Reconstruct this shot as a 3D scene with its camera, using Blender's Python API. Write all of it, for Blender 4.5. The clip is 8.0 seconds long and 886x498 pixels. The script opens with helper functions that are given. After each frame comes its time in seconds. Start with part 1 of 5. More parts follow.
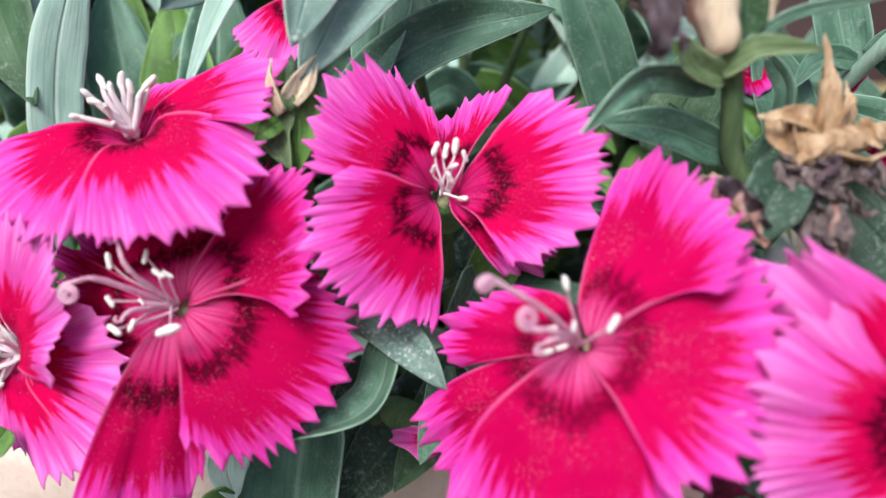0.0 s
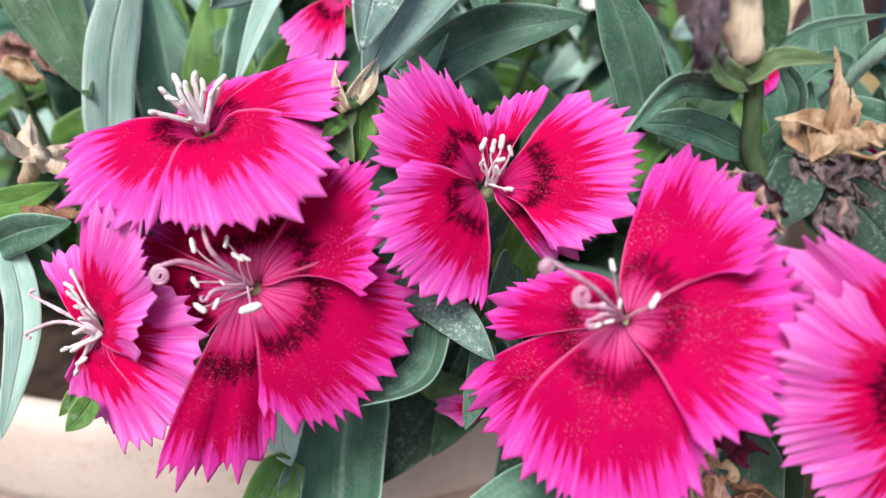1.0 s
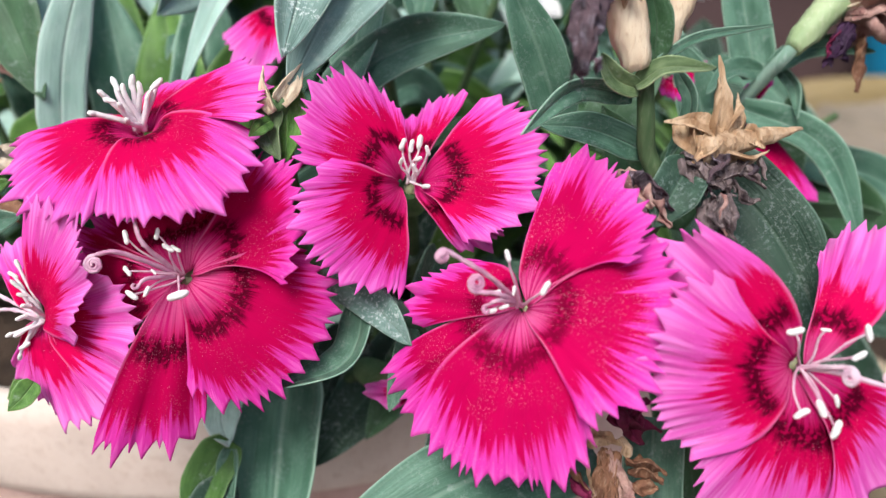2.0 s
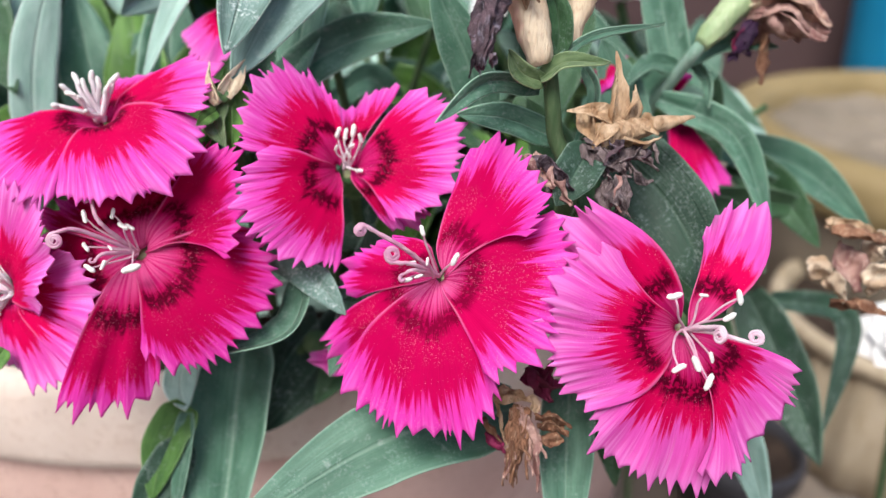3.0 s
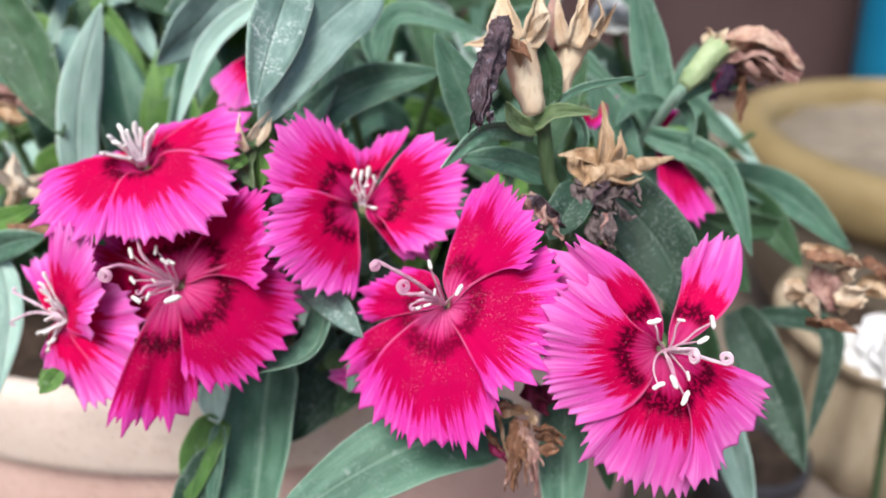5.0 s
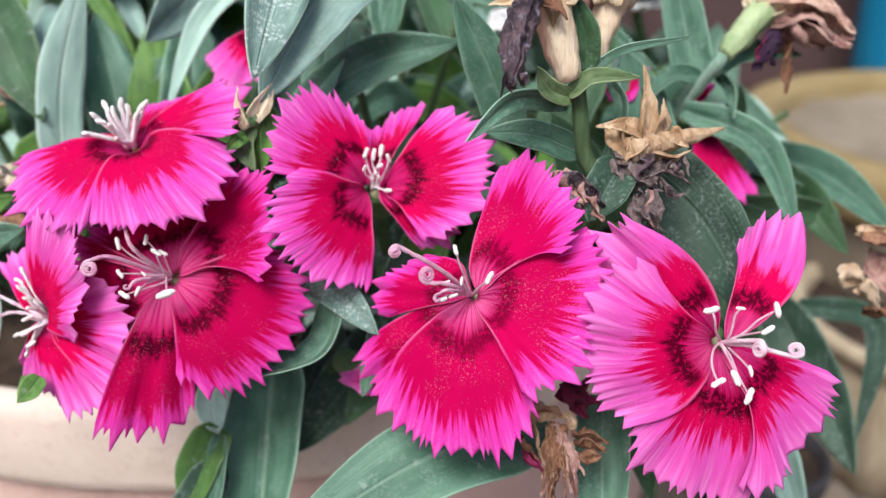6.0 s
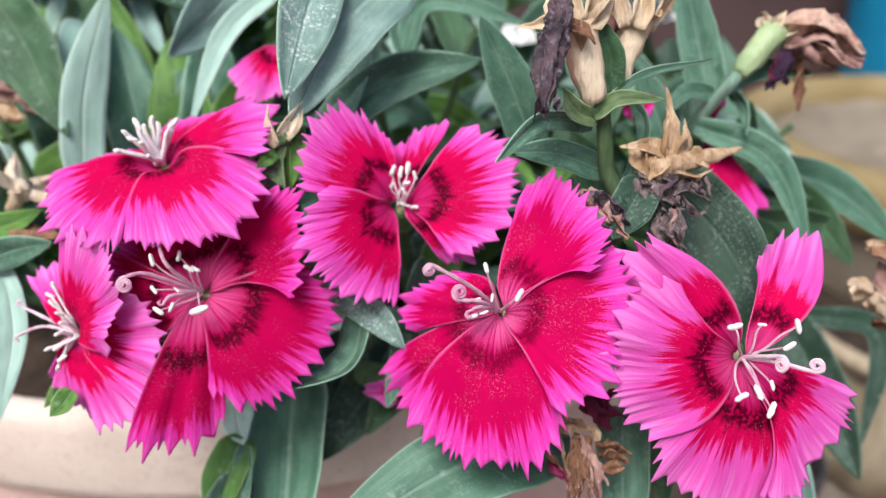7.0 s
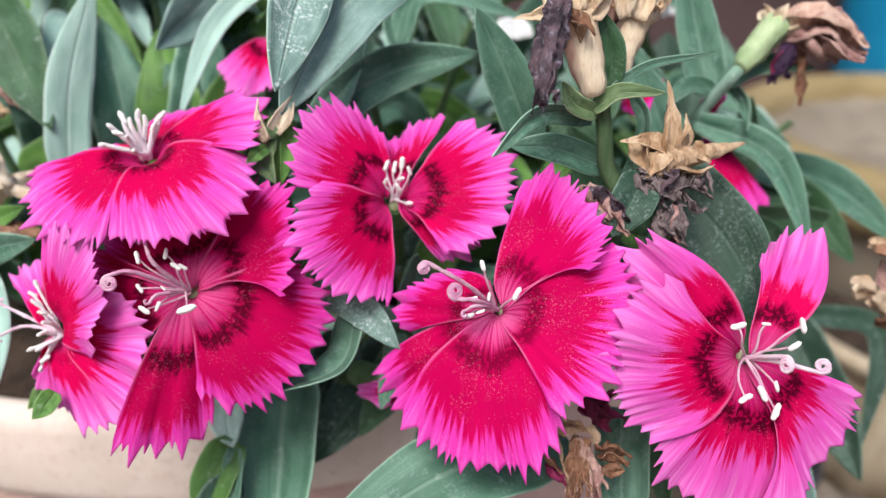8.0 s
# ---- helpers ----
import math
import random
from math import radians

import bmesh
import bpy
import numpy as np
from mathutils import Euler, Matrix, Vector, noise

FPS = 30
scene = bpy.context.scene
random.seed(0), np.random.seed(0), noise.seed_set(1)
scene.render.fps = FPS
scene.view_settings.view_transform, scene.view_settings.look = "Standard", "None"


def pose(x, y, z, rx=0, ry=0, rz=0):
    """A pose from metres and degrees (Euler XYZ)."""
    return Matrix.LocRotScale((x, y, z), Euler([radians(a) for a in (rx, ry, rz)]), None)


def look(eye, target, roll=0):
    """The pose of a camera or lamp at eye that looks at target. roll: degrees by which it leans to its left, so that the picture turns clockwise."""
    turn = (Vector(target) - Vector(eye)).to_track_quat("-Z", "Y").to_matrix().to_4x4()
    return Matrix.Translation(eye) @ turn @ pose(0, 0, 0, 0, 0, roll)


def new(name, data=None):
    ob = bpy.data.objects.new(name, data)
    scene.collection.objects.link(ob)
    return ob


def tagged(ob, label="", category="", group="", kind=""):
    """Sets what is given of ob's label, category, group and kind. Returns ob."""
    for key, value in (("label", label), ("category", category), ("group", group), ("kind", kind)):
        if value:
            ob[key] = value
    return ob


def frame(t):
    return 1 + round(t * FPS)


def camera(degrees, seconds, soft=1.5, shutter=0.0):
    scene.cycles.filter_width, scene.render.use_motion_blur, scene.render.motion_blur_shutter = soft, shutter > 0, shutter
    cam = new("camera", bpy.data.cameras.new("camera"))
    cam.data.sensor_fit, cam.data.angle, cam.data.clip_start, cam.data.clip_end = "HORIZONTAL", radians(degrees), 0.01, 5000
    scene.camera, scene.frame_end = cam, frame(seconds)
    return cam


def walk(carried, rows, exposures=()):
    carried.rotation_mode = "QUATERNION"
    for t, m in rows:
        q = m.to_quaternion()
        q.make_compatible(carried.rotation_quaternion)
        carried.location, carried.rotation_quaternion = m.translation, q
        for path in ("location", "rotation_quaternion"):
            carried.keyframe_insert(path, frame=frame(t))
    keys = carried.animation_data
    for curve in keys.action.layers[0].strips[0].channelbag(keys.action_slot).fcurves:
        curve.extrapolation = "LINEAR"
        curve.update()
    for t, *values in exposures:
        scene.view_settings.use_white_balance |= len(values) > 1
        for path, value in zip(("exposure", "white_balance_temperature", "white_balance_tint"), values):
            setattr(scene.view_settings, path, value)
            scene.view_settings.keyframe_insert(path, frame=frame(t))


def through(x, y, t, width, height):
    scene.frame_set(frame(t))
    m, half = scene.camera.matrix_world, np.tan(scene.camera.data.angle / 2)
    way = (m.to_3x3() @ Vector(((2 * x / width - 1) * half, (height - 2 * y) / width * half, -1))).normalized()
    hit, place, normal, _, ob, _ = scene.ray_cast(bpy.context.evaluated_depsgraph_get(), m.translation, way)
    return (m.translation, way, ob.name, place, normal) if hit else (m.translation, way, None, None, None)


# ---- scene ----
cam = camera(62.55, 8.0, soft=1.35)
PATH = [
    (0.0, 0.00251, 0.00103, 0.40208, 64.151, 0.439, 1.086),
    (0.5, -0.00124, -0.00181, 0.40192, 63.006, -0.014, 0.228),
    (1.0, -0.00674, -0.00683, 0.40629, 62.805, -0.568, -0.808),
    (1.5, -0.00575, -0.01131, 0.40662, 63.018, -0.946, -1.185),
    (2.0, 0.00293, -0.01347, 0.40828, 63.009, -0.922, -1.166),
    (2.2, 0.00441, -0.01601, 0.40955, 62.555, -1.048, -1.776),
    (3.3, 0.01463, -0.02599, 0.41182, 62.889, -0.622, -1.136),
    (3.5, 0.01492, -0.02698, 0.41417, 63.005, -0.485, -0.988),
    (4.0, 0.01396, -0.02790, 0.41562, 62.937, -0.259, -0.884),
    (4.5, 0.01199, -0.03194, 0.41816, 62.876, -0.324, -0.853),
    (4.7, 0.01348, -0.03366, 0.42052, 62.913, -0.184, -0.722),
    (5.8, 0.01182, -0.02539, 0.41333, 63.445, 0.899, -1.268),
    (6.0, 0.00941, -0.02338, 0.41195, 63.406, 0.747, -1.382),
    (6.5, 0.00475, -0.02420, 0.41437, 63.242, 0.486, -1.860),
    (7.0, 0.00376, -0.02432, 0.41531, 63.343, 0.300, -2.199),
    (7.5, 0.00280, -0.02165, 0.41578, 63.185, 0.152, -2.525),
    (8.0, 0.00360, -0.02180, 0.41388, 63.217, 0.054, -2.652),
]
walk(cam, [(t, pose(x, y, z, rx, ry, rz)) for t, x, y, z, rx, ry, rz in PATH],
     exposures=((0.0, 0.84), (0.5, 0.83), (1.5, 0.76), (2.0, 0.76), (8.0, 0.75)))

# ---- focus, light, exposure ----
cam.data.dof.use_dof = True
cam.data.dof.focus_distance = 0.0945
cam.data.dof.aperture_fstop = 15.0

world = bpy.data.worlds.new("sky")
scene.world = world
world.use_nodes = True
SUN_EL, SUN_AZ = radians(57), radians(208)
sky = world.node_tree.nodes.new("ShaderNodeTexSky")
sky.sky_type = "NISHITA"
sky.sun_disc = False
sky.sun_elevation, sky.sun_rotation = SUN_EL, SUN_AZ
sky.air_density, sky.dust_density, sky.ozone_density = 1.0, 3.5, 1.0
world.node_tree.links.new(sky.outputs[0], world.node_tree.nodes["Background"].inputs[0])
world.node_tree.nodes["Background"].inputs[1].default_value = 0.13

sun_data = bpy.data.lights.new("sun", "SUN")
sun_data.energy, sun_data.angle, sun_data.color = 1.9, radians(24), (1.0, 0.985, 0.965)
sun = new("sun", sun_data)
toward = Vector((math.sin(SUN_AZ) * math.cos(SUN_EL), math.cos(SUN_AZ) * math.cos(SUN_EL), math.sin(SUN_EL)))
sun.matrix_world = look(toward * 3, (0, 0, 0))

MM = 0.001
CAMERA_SIDE = Vector((0.0, -0.02, 0.41))  # leaves, stamens and styles are turned to face about where the camera stands


# ---- materials ----
class Nodes:
    """Small helpers for building one node material."""

    def __init__(self, name):
        self.mat = bpy.data.materials.new(name)
        self.mat.use_nodes = True
        self.tree = self.mat.node_tree
        self.bsdf = self.tree.nodes["Principled BSDF"]
        self.out = self.tree.nodes["Material Output"]

    def put(self, socket, value):
        if isinstance(value, bpy.types.NodeSocket):
            self.tree.links.new(value, socket)
        elif isinstance(value, tuple) and len(value) == 3 and socket.type == "RGBA":
            socket.default_value = (*value, 1)
        else:
            socket.default_value = value

    def node(self, kind, **inputs):
        n = self.tree.nodes.new(kind)
        for k, v in inputs.items():
            self.put(n.inputs[k], v)
        return n

    def math(self, op, a, b=0.0, c=0.0):
        n = self.tree.nodes.new("ShaderNodeMath")
        n.operation = op
        for i, v in enumerate((a, b, c)):
            self.put(n.inputs[i], v)
        return n.outputs[0]

    def step(self, x, lo, hi):
        n = self.tree.nodes.new("ShaderNodeMapRange")
        n.interpolation_type = "SMOOTHSTEP"
        self.put(n.inputs[0], x)
        n.inputs[1].default_value, n.inputs[2].default_value = lo, hi
        return n.outputs[0]

    def mix(self, f, a, b):
        n = self.tree.nodes.new("ShaderNodeMix")
        n.data_type = "RGBA"
        self.put(n.inputs[0], f)
        self.put(n.inputs[6], a)
        self.put(n.inputs[7], b)
        return n.outputs[2]

    def noise(self, vec, scale, detail=2.0, rough=0.5):
        n = self.node("ShaderNodeTexNoise", Scale=scale, Detail=detail, Roughness=rough)
        self.put(n.inputs["Vector"], vec)
        return n.outputs[0]

    def cells(self, vec, scale):
        n = self.node("ShaderNodeTexVoronoi", Scale=scale)
        self.put(n.inputs["Vector"], vec)
        return n.outputs["Distance"]

    def xyz(self, x, y, z=0.0):
        n = self.tree.nodes.new("ShaderNodeCombineXYZ")
        for i, v in enumerate((x, y, z)):
            self.put(n.inputs[i], v)
        return n.outputs[0]

    def uv(self):
        s = self.node("ShaderNodeSeparateXYZ", Vector=self.named_uv("UVMap"))
        return s.outputs[0], s.outputs[1]

    def named_uv(self, name):
        n = self.tree.nodes.new("ShaderNodeUVMap")
        n.uv_map = name
        return n.outputs[0]

    def place(self):
        return self.node("ShaderNodeTexCoord").outputs["Object"]

    def chance(self):
        return self.tree.nodes.new("ShaderNodeObjectInfo").outputs["Random"]

    def bump(self, height, distance, strength=1.0):
        n = self.node("ShaderNodeBump", Height=height, Distance=distance, Strength=strength)
        self.put(self.bsdf.inputs["Normal"], n.outputs[0])
        return n.outputs[0]

    def glow_through(self, colour, amount, normal=None):
        """Thin tissue: part of the light passes through it."""
        t = self.node("ShaderNodeBsdfTranslucent", Color=colour)
        if normal is not None:
            self.put(t.inputs["Normal"], normal)
        m = self.tree.nodes.new("ShaderNodeMixShader")
        self.put(m.inputs[0], amount)
        self.put(m.inputs[1], self.bsdf.outputs[0])
        self.put(m.inputs[2], t.outputs[0])
        self.put(self.out.inputs[0], m.outputs[0])

    def set(self, **kw):
        for k, v in kw.items():
            self.put(self.bsdf.inputs[k.replace("_", " ")], v)


def petal_material(name, rim, ring, ring_amount, red, pink, pale, claw=0.20, streaks=0.85, dark=(0.050, 0.0, 0.009), veins=0.60, dust=0.10, tongues=0.17, glow=0.22):
    """rim, ring: how far out along the petal the pink border and the dark ring lie; dust: fine pale pollen."""
    m = Nodes(name)
    u, v = m.uv()
    across = m.node("ShaderNodeSeparateXYZ", Vector=m.named_uv("across"))
    au = m.math("ABSOLUTE", across.outputs[0])
    groove = m.math("SUBTRACT", 1.0, m.step(across.outputs[1], 0.0, 0.75))
    r = m.math("MULTIPLY", m.chance(), 61.0)
    us = m.math("ADD", u, r)

    def rays(across_scale, along_scale, shift=0.0, detail=2.0):
        return m.noise(m.xyz(m.math("MULTIPLY", us, across_scale), m.math("MULTIPLY", v, along_scale), m.math("ADD", r, shift)), 1.0, detail)

    coarse, fine, hair = rays(9.0, 1.1), rays(24.0, 1.4), rays(95.0, 3.0, 0.0, 1.0)
    cloud = m.noise(m.place(), 150.0, 3.0)
    # crimson tongues run out into the pink border and pink ones into the crimson
    spikes = rays(36.0, 1.0, 2.0, 1.0)
    tongue = m.math("MULTIPLY", m.math("SUBTRACT", m.step(spikes, 0.28, 0.72), 0.5), tongues)
    tongue = m.math("ADD", tongue, m.math("MULTIPLY", m.math("SUBTRACT", m.step(coarse, 0.25, 0.75), 0.5), 0.10))
    tongue = m.math("ADD", tongue, m.math("MULTIPLY", m.math("MULTIPLY", groove, m.step(coarse, 0.30, 0.65)), 0.07))
    j = m.math("SUBTRACT", v, m.math("ADD", tongue, m.math("MULTIPLY_ADD", hair, 0.14, -0.07)))
    base = rim
    red2 = m.mix(m.math("MULTIPLY", m.step(cloud, 0.35, 0.75), 0.45), red, tuple(c * 0.70 for c in red))
    red3 = m.mix(m.math("MULTIPLY", m.step(hair, 0.48, 0.8), 0.08), red2, (red[0] * 0.55, red[1], red[2] * 0.6))
    half_pink = tuple(0.55 * a + 0.45 * b for a, b in zip(red, pink))
    col = m.mix(m.step(j, base - 0.050, base + 0.005), red3, half_pink)
    col = m.mix(m.step(j, base - 0.010, base + 0.050), col, pink)
    tip_light = m.math("MULTIPLY", m.step(j, base + 0.10, 1.0), m.math("MULTIPLY_ADD", m.step(spikes, 0.34, 0.62), -0.36, 0.76))
    col = m.mix(tip_light, col, pale)
    # thin crimson veins in the border
    line = rays(40.0, 1.8, 9.0, 1.0)
    line = m.math("SUBTRACT", 1.0, m.step(m.math("ABSOLUTE", m.math("SUBTRACT", line, 0.5)), 0.008, 0.055))
    line = m.math("MULTIPLY", line, m.step(m.math("SUBTRACT", 1.16, m.math("ADD", v, m.math("MULTIPLY", coarse, 0.35))), 0.0, 0.30))
    line = m.math("MULTIPLY", line, m.step(v, rim - 0.30, rim + 0.02))
    notch = m.math("MULTIPLY", m.math("SUBTRACT", 1.0, m.step(across.outputs[1], 0.0, 0.30)), m.step(v, rim - 0.15, rim + 0.10))
    line = m.math("MAXIMUM", m.math("MULTIPLY", line, 0.8), m.math("MULTIPLY", m.math("MULTIPLY", notch, m.step(coarse, 0.35, 0.70)), m.math("SUBTRACT", 1.0, m.step(v, 0.86, 0.98))))
    col = m.mix(m.math("MULTIPLY", line, veins), col, tuple(0.66 * a + 0.10 * b for a, b in zip(red, pink)))
    # the throat: magenta with pale and dark rays, and the dark ring round it
    jr = m.math("ADD", m.math("ADD", v, m.math("MULTIPLY_ADD", fine, 0.16, -0.08)), m.math("MULTIPLY_ADD", hair, 0.10, -0.05))
    jr = m.math("SUBTRACT", jr, m.math("MULTIPLY", m.math("SUBTRACT", 1.0, m.step(au, 0.0, 0.10)), 0.05))
    throat = m.math("SUBTRACT", 1.0, m.step(jr, ring * 0.55, ring * 0.98))
    col = m.mix(m.math("MULTIPLY", throat, 0.80), col, (0.56, 0.012, 0.165))
    pale_ray = m.math("MULTIPLY", m.math("SUBTRACT", 1.0, m.step(v, ring * 0.25, ring * 0.95)), m.step(rays(16.0, 0.6, 4.0), 0.50 - 0.22 * claw, 0.62 - 0.12 * claw))
    col = m.mix(m.math("MULTIPLY", pale_ray, claw * 0.9), col, (0.84, 0.19, 0.44))
    col = m.mix(m.math("MULTIPLY", m.math("MULTIPLY", throat, m.math("MULTIPLY", m.step(fine, 0.46, 0.66), m.step(v, 0.03, ring * 0.8))), streaks), col, (0.16, 0.0, 0.028))
    inner = m.step(jr, ring - 0.13, ring - 0.02)
    band = m.math("MULTIPLY", m.math("MULTIPLY", inner, inner), m.math("SUBTRACT", 1.0, m.step(jr, ring + 0.035, ring + 0.130)))
    band = m.math("MULTIPLY", band, m.step(coarse, 0.18, 0.36))
    speck = m.step(m.noise(m.place(), 1500.0, 2.0), 0.34, 0.50)
    band = m.math("MULTIPLY", band, m.math("MULTIPLY_ADD", speck, 0.55, 0.40))
    band = m.math("MULTIPLY", band, m.math("SUBTRACT", 1.0, m.step(au, 0.84, 0.97)))
    col = m.mix(m.math("MULTIPLY", band, ring_amount), col, dark)
    # paler lip along the sides
    edge_col = m.mix(m.math("SUBTRACT", 1.0, m.step(v, 0.35, 0.75)), pink, (0.76, 0.18, 0.40))
    col = m.mix(m.math("MULTIPLY", m.step(au, 0.945, 0.985), 0.60), col, edge_col)
    # grains of pollen
    dots = m.math("SUBTRACT", 1.0, m.step(m.cells(m.place(), 2300.0), 0.05, 0.16))
    dots = m.math("MULTIPLY", dots, m.step(m.noise(m.place(), 420.0, 1.0), 0.44, 0.62))
    dots = m.math("MULTIPLY", dots, m.math("SUBTRACT", 1.0, m.step(v, 0.55, 0.95)))
    col = m.mix(m.math("MULTIPLY", dots, 0.55), col, (0.92, 0.44, 0.55))
    sand = m.math("MULTIPLY", m.step(m.noise(m.place(), 3600.0, 2.0, 0.7), 0.56, 0.68), m.step(m.noise(m.place(), 190.0, 2.0), 0.42, 0.62))
    col = m.mix(m.math("MULTIPLY", sand, dust), col, (0.90, 0.38, 0.50))
    m.set(Base_Color=col, Roughness=0.75, Specular_IOR_Level=0.04)
    h = m.math("ADD", m.math("MULTIPLY", fine, 0.7), m.math("ADD", m.math("MULTIPLY", hair, 0.5), m.math("MULTIPLY", dots, 0.6)))
    h = m.math("MULTIPLY", m.math("ADD", h, m.math("MULTIPLY", sand, 0.5)), m.step(v, 0.04, 0.34))
    nrm = m.bump(h, 0.00007, 0.8)
    m.glow_through(col, glow, nrm)
    return m.mat


CRIMSON, PINK, PALE = (0.58, 0.0002, 0.076), (0.74, 0.068, 0.450), (0.84, 0.22, 0.66)
PETAL_WIDE = petal_material("petal_wide_border", 0.695, 0.34, 0.98, CRIMSON, PINK, PALE, 0.15, streaks=0.75, veins=0.65)
PETAL_ARCH = petal_material("petal_arched", 0.635, 0.20, 0.92, CRIMSON, PINK, PALE)
PETAL_RED = petal_material("petal_red", 0.75, 0.27, 0.80, (0.54, 0.0003, 0.084), (0.72, 0.045, 0.40), (0.83, 0.14, 0.58), 0.62, 0.6, (0.10, 0.0, 0.014), 0.40, dust=0.24)
PETAL_CUP = petal_material("petal_cup", 0.82, 0.36, 0.96, (0.54, 0.0004, 0.082), (0.71, 0.042, 0.38), (0.82, 0.14, 0.56), 0.55, 0.40, (0.06, 0.0, 0.009), dust=0.15, glow=0.32)
PETAL_PINK = petal_material("petal_pink", 0.58, 0.31, 0.98, (0.60, 0.0004, 0.080), (0.71, 0.086, 0.45), (0.82, 0.26, 0.66), 0.40, 0.40, veins=0.28, tongues=0.16)
PETAL_SIDE = petal_material("petal_side", 0.56, 0.20, 0.35, (0.66, 0.0006, 0.086), (0.77, 0.085, 0.47), (0.88, 0.29, 0.74), veins=0.35)


def leaf_material(name, deep, light, rib, frost):
    m = Nodes(name)
    u, v = m.uv()
    r = m.math("MULTIPLY", m.chance(), 37.0)
    au = m.math("ABSOLUTE", u)
    spot = m.noise(m.xyz(m.math("MULTIPLY_ADD", u, 2.0, r), m.math("MULTIPLY", v, 5.0), r), 1.0, 3.0)
    lines = m.noise(m.xyz(m.math("MULTIPLY_ADD", u, 22.0, r), m.math("MULTIPLY", v, 2.5), r), 1.0, 2.0)
    col = m.mix(m.step(spot, 0.30, 0.72), deep, light)
    col = m.mix(m.math("MULTIPLY", m.step(lines, 0.42, 0.75), 0.35), col, tuple(c * 0.62 for c in deep))
    midrib = m.math("SUBTRACT", 1.0, m.step(au, 0.015, 0.10))
    col = m.mix(m.math("MULTIPLY", midrib, 0.45), col, rib)
    col = m.mix(m.math("MULTIPLY", m.step(au, 0.935, 0.985), 0.50), col, tuple(min(1, c * 1.7 + 0.04) for c in rib))
    hairs = m.noise(m.place(), 1900.0, 3.0, 0.75)
    patch = m.noise(m.place(), 260.0, 3.0)
    fr = m.math("MULTIPLY", m.step(hairs, 0.50, 0.64), m.step(patch, 0.36, 0.66))
    col = m.mix(m.math("MULTIPLY", fr, frost), col, (0.74, 0.84, 0.83))
    chalk = m.math("MULTIPLY", m.step(m.noise(m.place(), 420.0, 4.0, 0.65), 0.60, 0.72), 0.28)
    col = m.mix(chalk, col, (0.55, 0.64, 0.60))
    col = m.mix(m.math("MULTIPLY", m.step(m.chance(), 0.35, 1.0), 0.35), col, tuple(c * 0.6 for c in deep))
    m.set(Base_Color=col, Roughness=m.math("MULTIPLY_ADD", patch, 0.3, 0.36), Specular_IOR_Level=0.32, Sheen_Weight=0.10)
    h = m.math("ADD", m.math("MULTIPLY", lines, 0.5), m.math("ADD", m.math("MULTIPLY", hairs, 0.35), m.math("MULTIPLY", midrib, -0.8)))
    nrm = m.bump(h, 0.0003, 0.7)
    m.glow_through(light, 0.12, nrm)
    return m.mat


LEAF = leaf_material("leaf_blue_green", (0.050, 0.140, 0.088), (0.130, 0.275, 0.190), (0.27, 0.42, 0.32), 0.17)
LEAF_FROST = leaf_material("leaf_downy", (0.120, 0.220, 0.185), (0.230, 0.370, 0.325), (0.28, 0.40, 0.33), 0.98)
LEAF_MIST = leaf_material("leaf_misty", (0.150, 0.265, 0.225), (0.260, 0.405, 0.365), (0.36, 0.50, 0.44), 0.20)
LEAF_PALE = leaf_material("leaf_pale", (0.310, 0.505, 0.425), (0.460, 0.665, 0.585), (0.55, 0.68, 0.60), 0.12)
LEAF_FRESH = leaf_material("leaf_fresh", (0.060, 0.165, 0.025), (0.145, 0.310, 0.060), (0.24, 0.38, 0.15), 0.10)
LEAF_GRASS = leaf_material("leaf_grass_green", (0.036, 0.110, 0.018), (0.085, 0.205, 0.040), (0.17, 0.29, 0.10), 0.06)
# dark downy leaf colour; round the pot rim it also paints in shade
LEAF_DEEP = leaf_material("leaf_deep_downy_shaded", (0.016, 0.052, 0.030), (0.040, 0.095, 0.060), (0.10, 0.17, 0.12), 0.20)
LEAF_OLIVE = leaf_material("leaf_olive", (0.085, 0.150, 0.055), (0.180, 0.265, 0.120), (0.30, 0.38, 0.20), 0.14)
# dark green leaves, and ordinary ones with the shade between plants in their colour
LEAF_DARK_SHADED = leaf_material("leaf_dark_shaded", (0.024, 0.078, 0.027), (0.060, 0.145, 0.066), (0.09, 0.16, 0.09), 0.12)


def plain_material(name, a, b, scale, roughness=0.6, bump=0.0002, bump_scale=None, streak=1.0, through=0.0, specular=0.3, c=None):
    """Two tones in patches with a finer grain of relief; streak stretches the pattern along z."""
    m = Nodes(name)
    s = m.node("ShaderNodeMapping", Vector=m.place(), Scale=(1, 1, streak)).outputs[0]
    big = m.noise(s, scale, 4.0, 0.6)
    small = m.noise(s, bump_scale or scale * 6, 4.0, 0.65)
    col = m.mix(m.step(big, 0.32, 0.68), a, b)
    if c:
        col = m.mix(m.math("MULTIPLY", m.step(small, 0.50, 0.72), 0.7), col, c)
    m.set(Base_Color=col, Roughness=roughness, Specular_IOR_Level=specular)
    nrm = m.bump(m.math("ADD", small, m.math("MULTIPLY", big, 0.5)), bump, 0.8)
    if through:
        m.glow_through(b, through, nrm)
    return m.mat


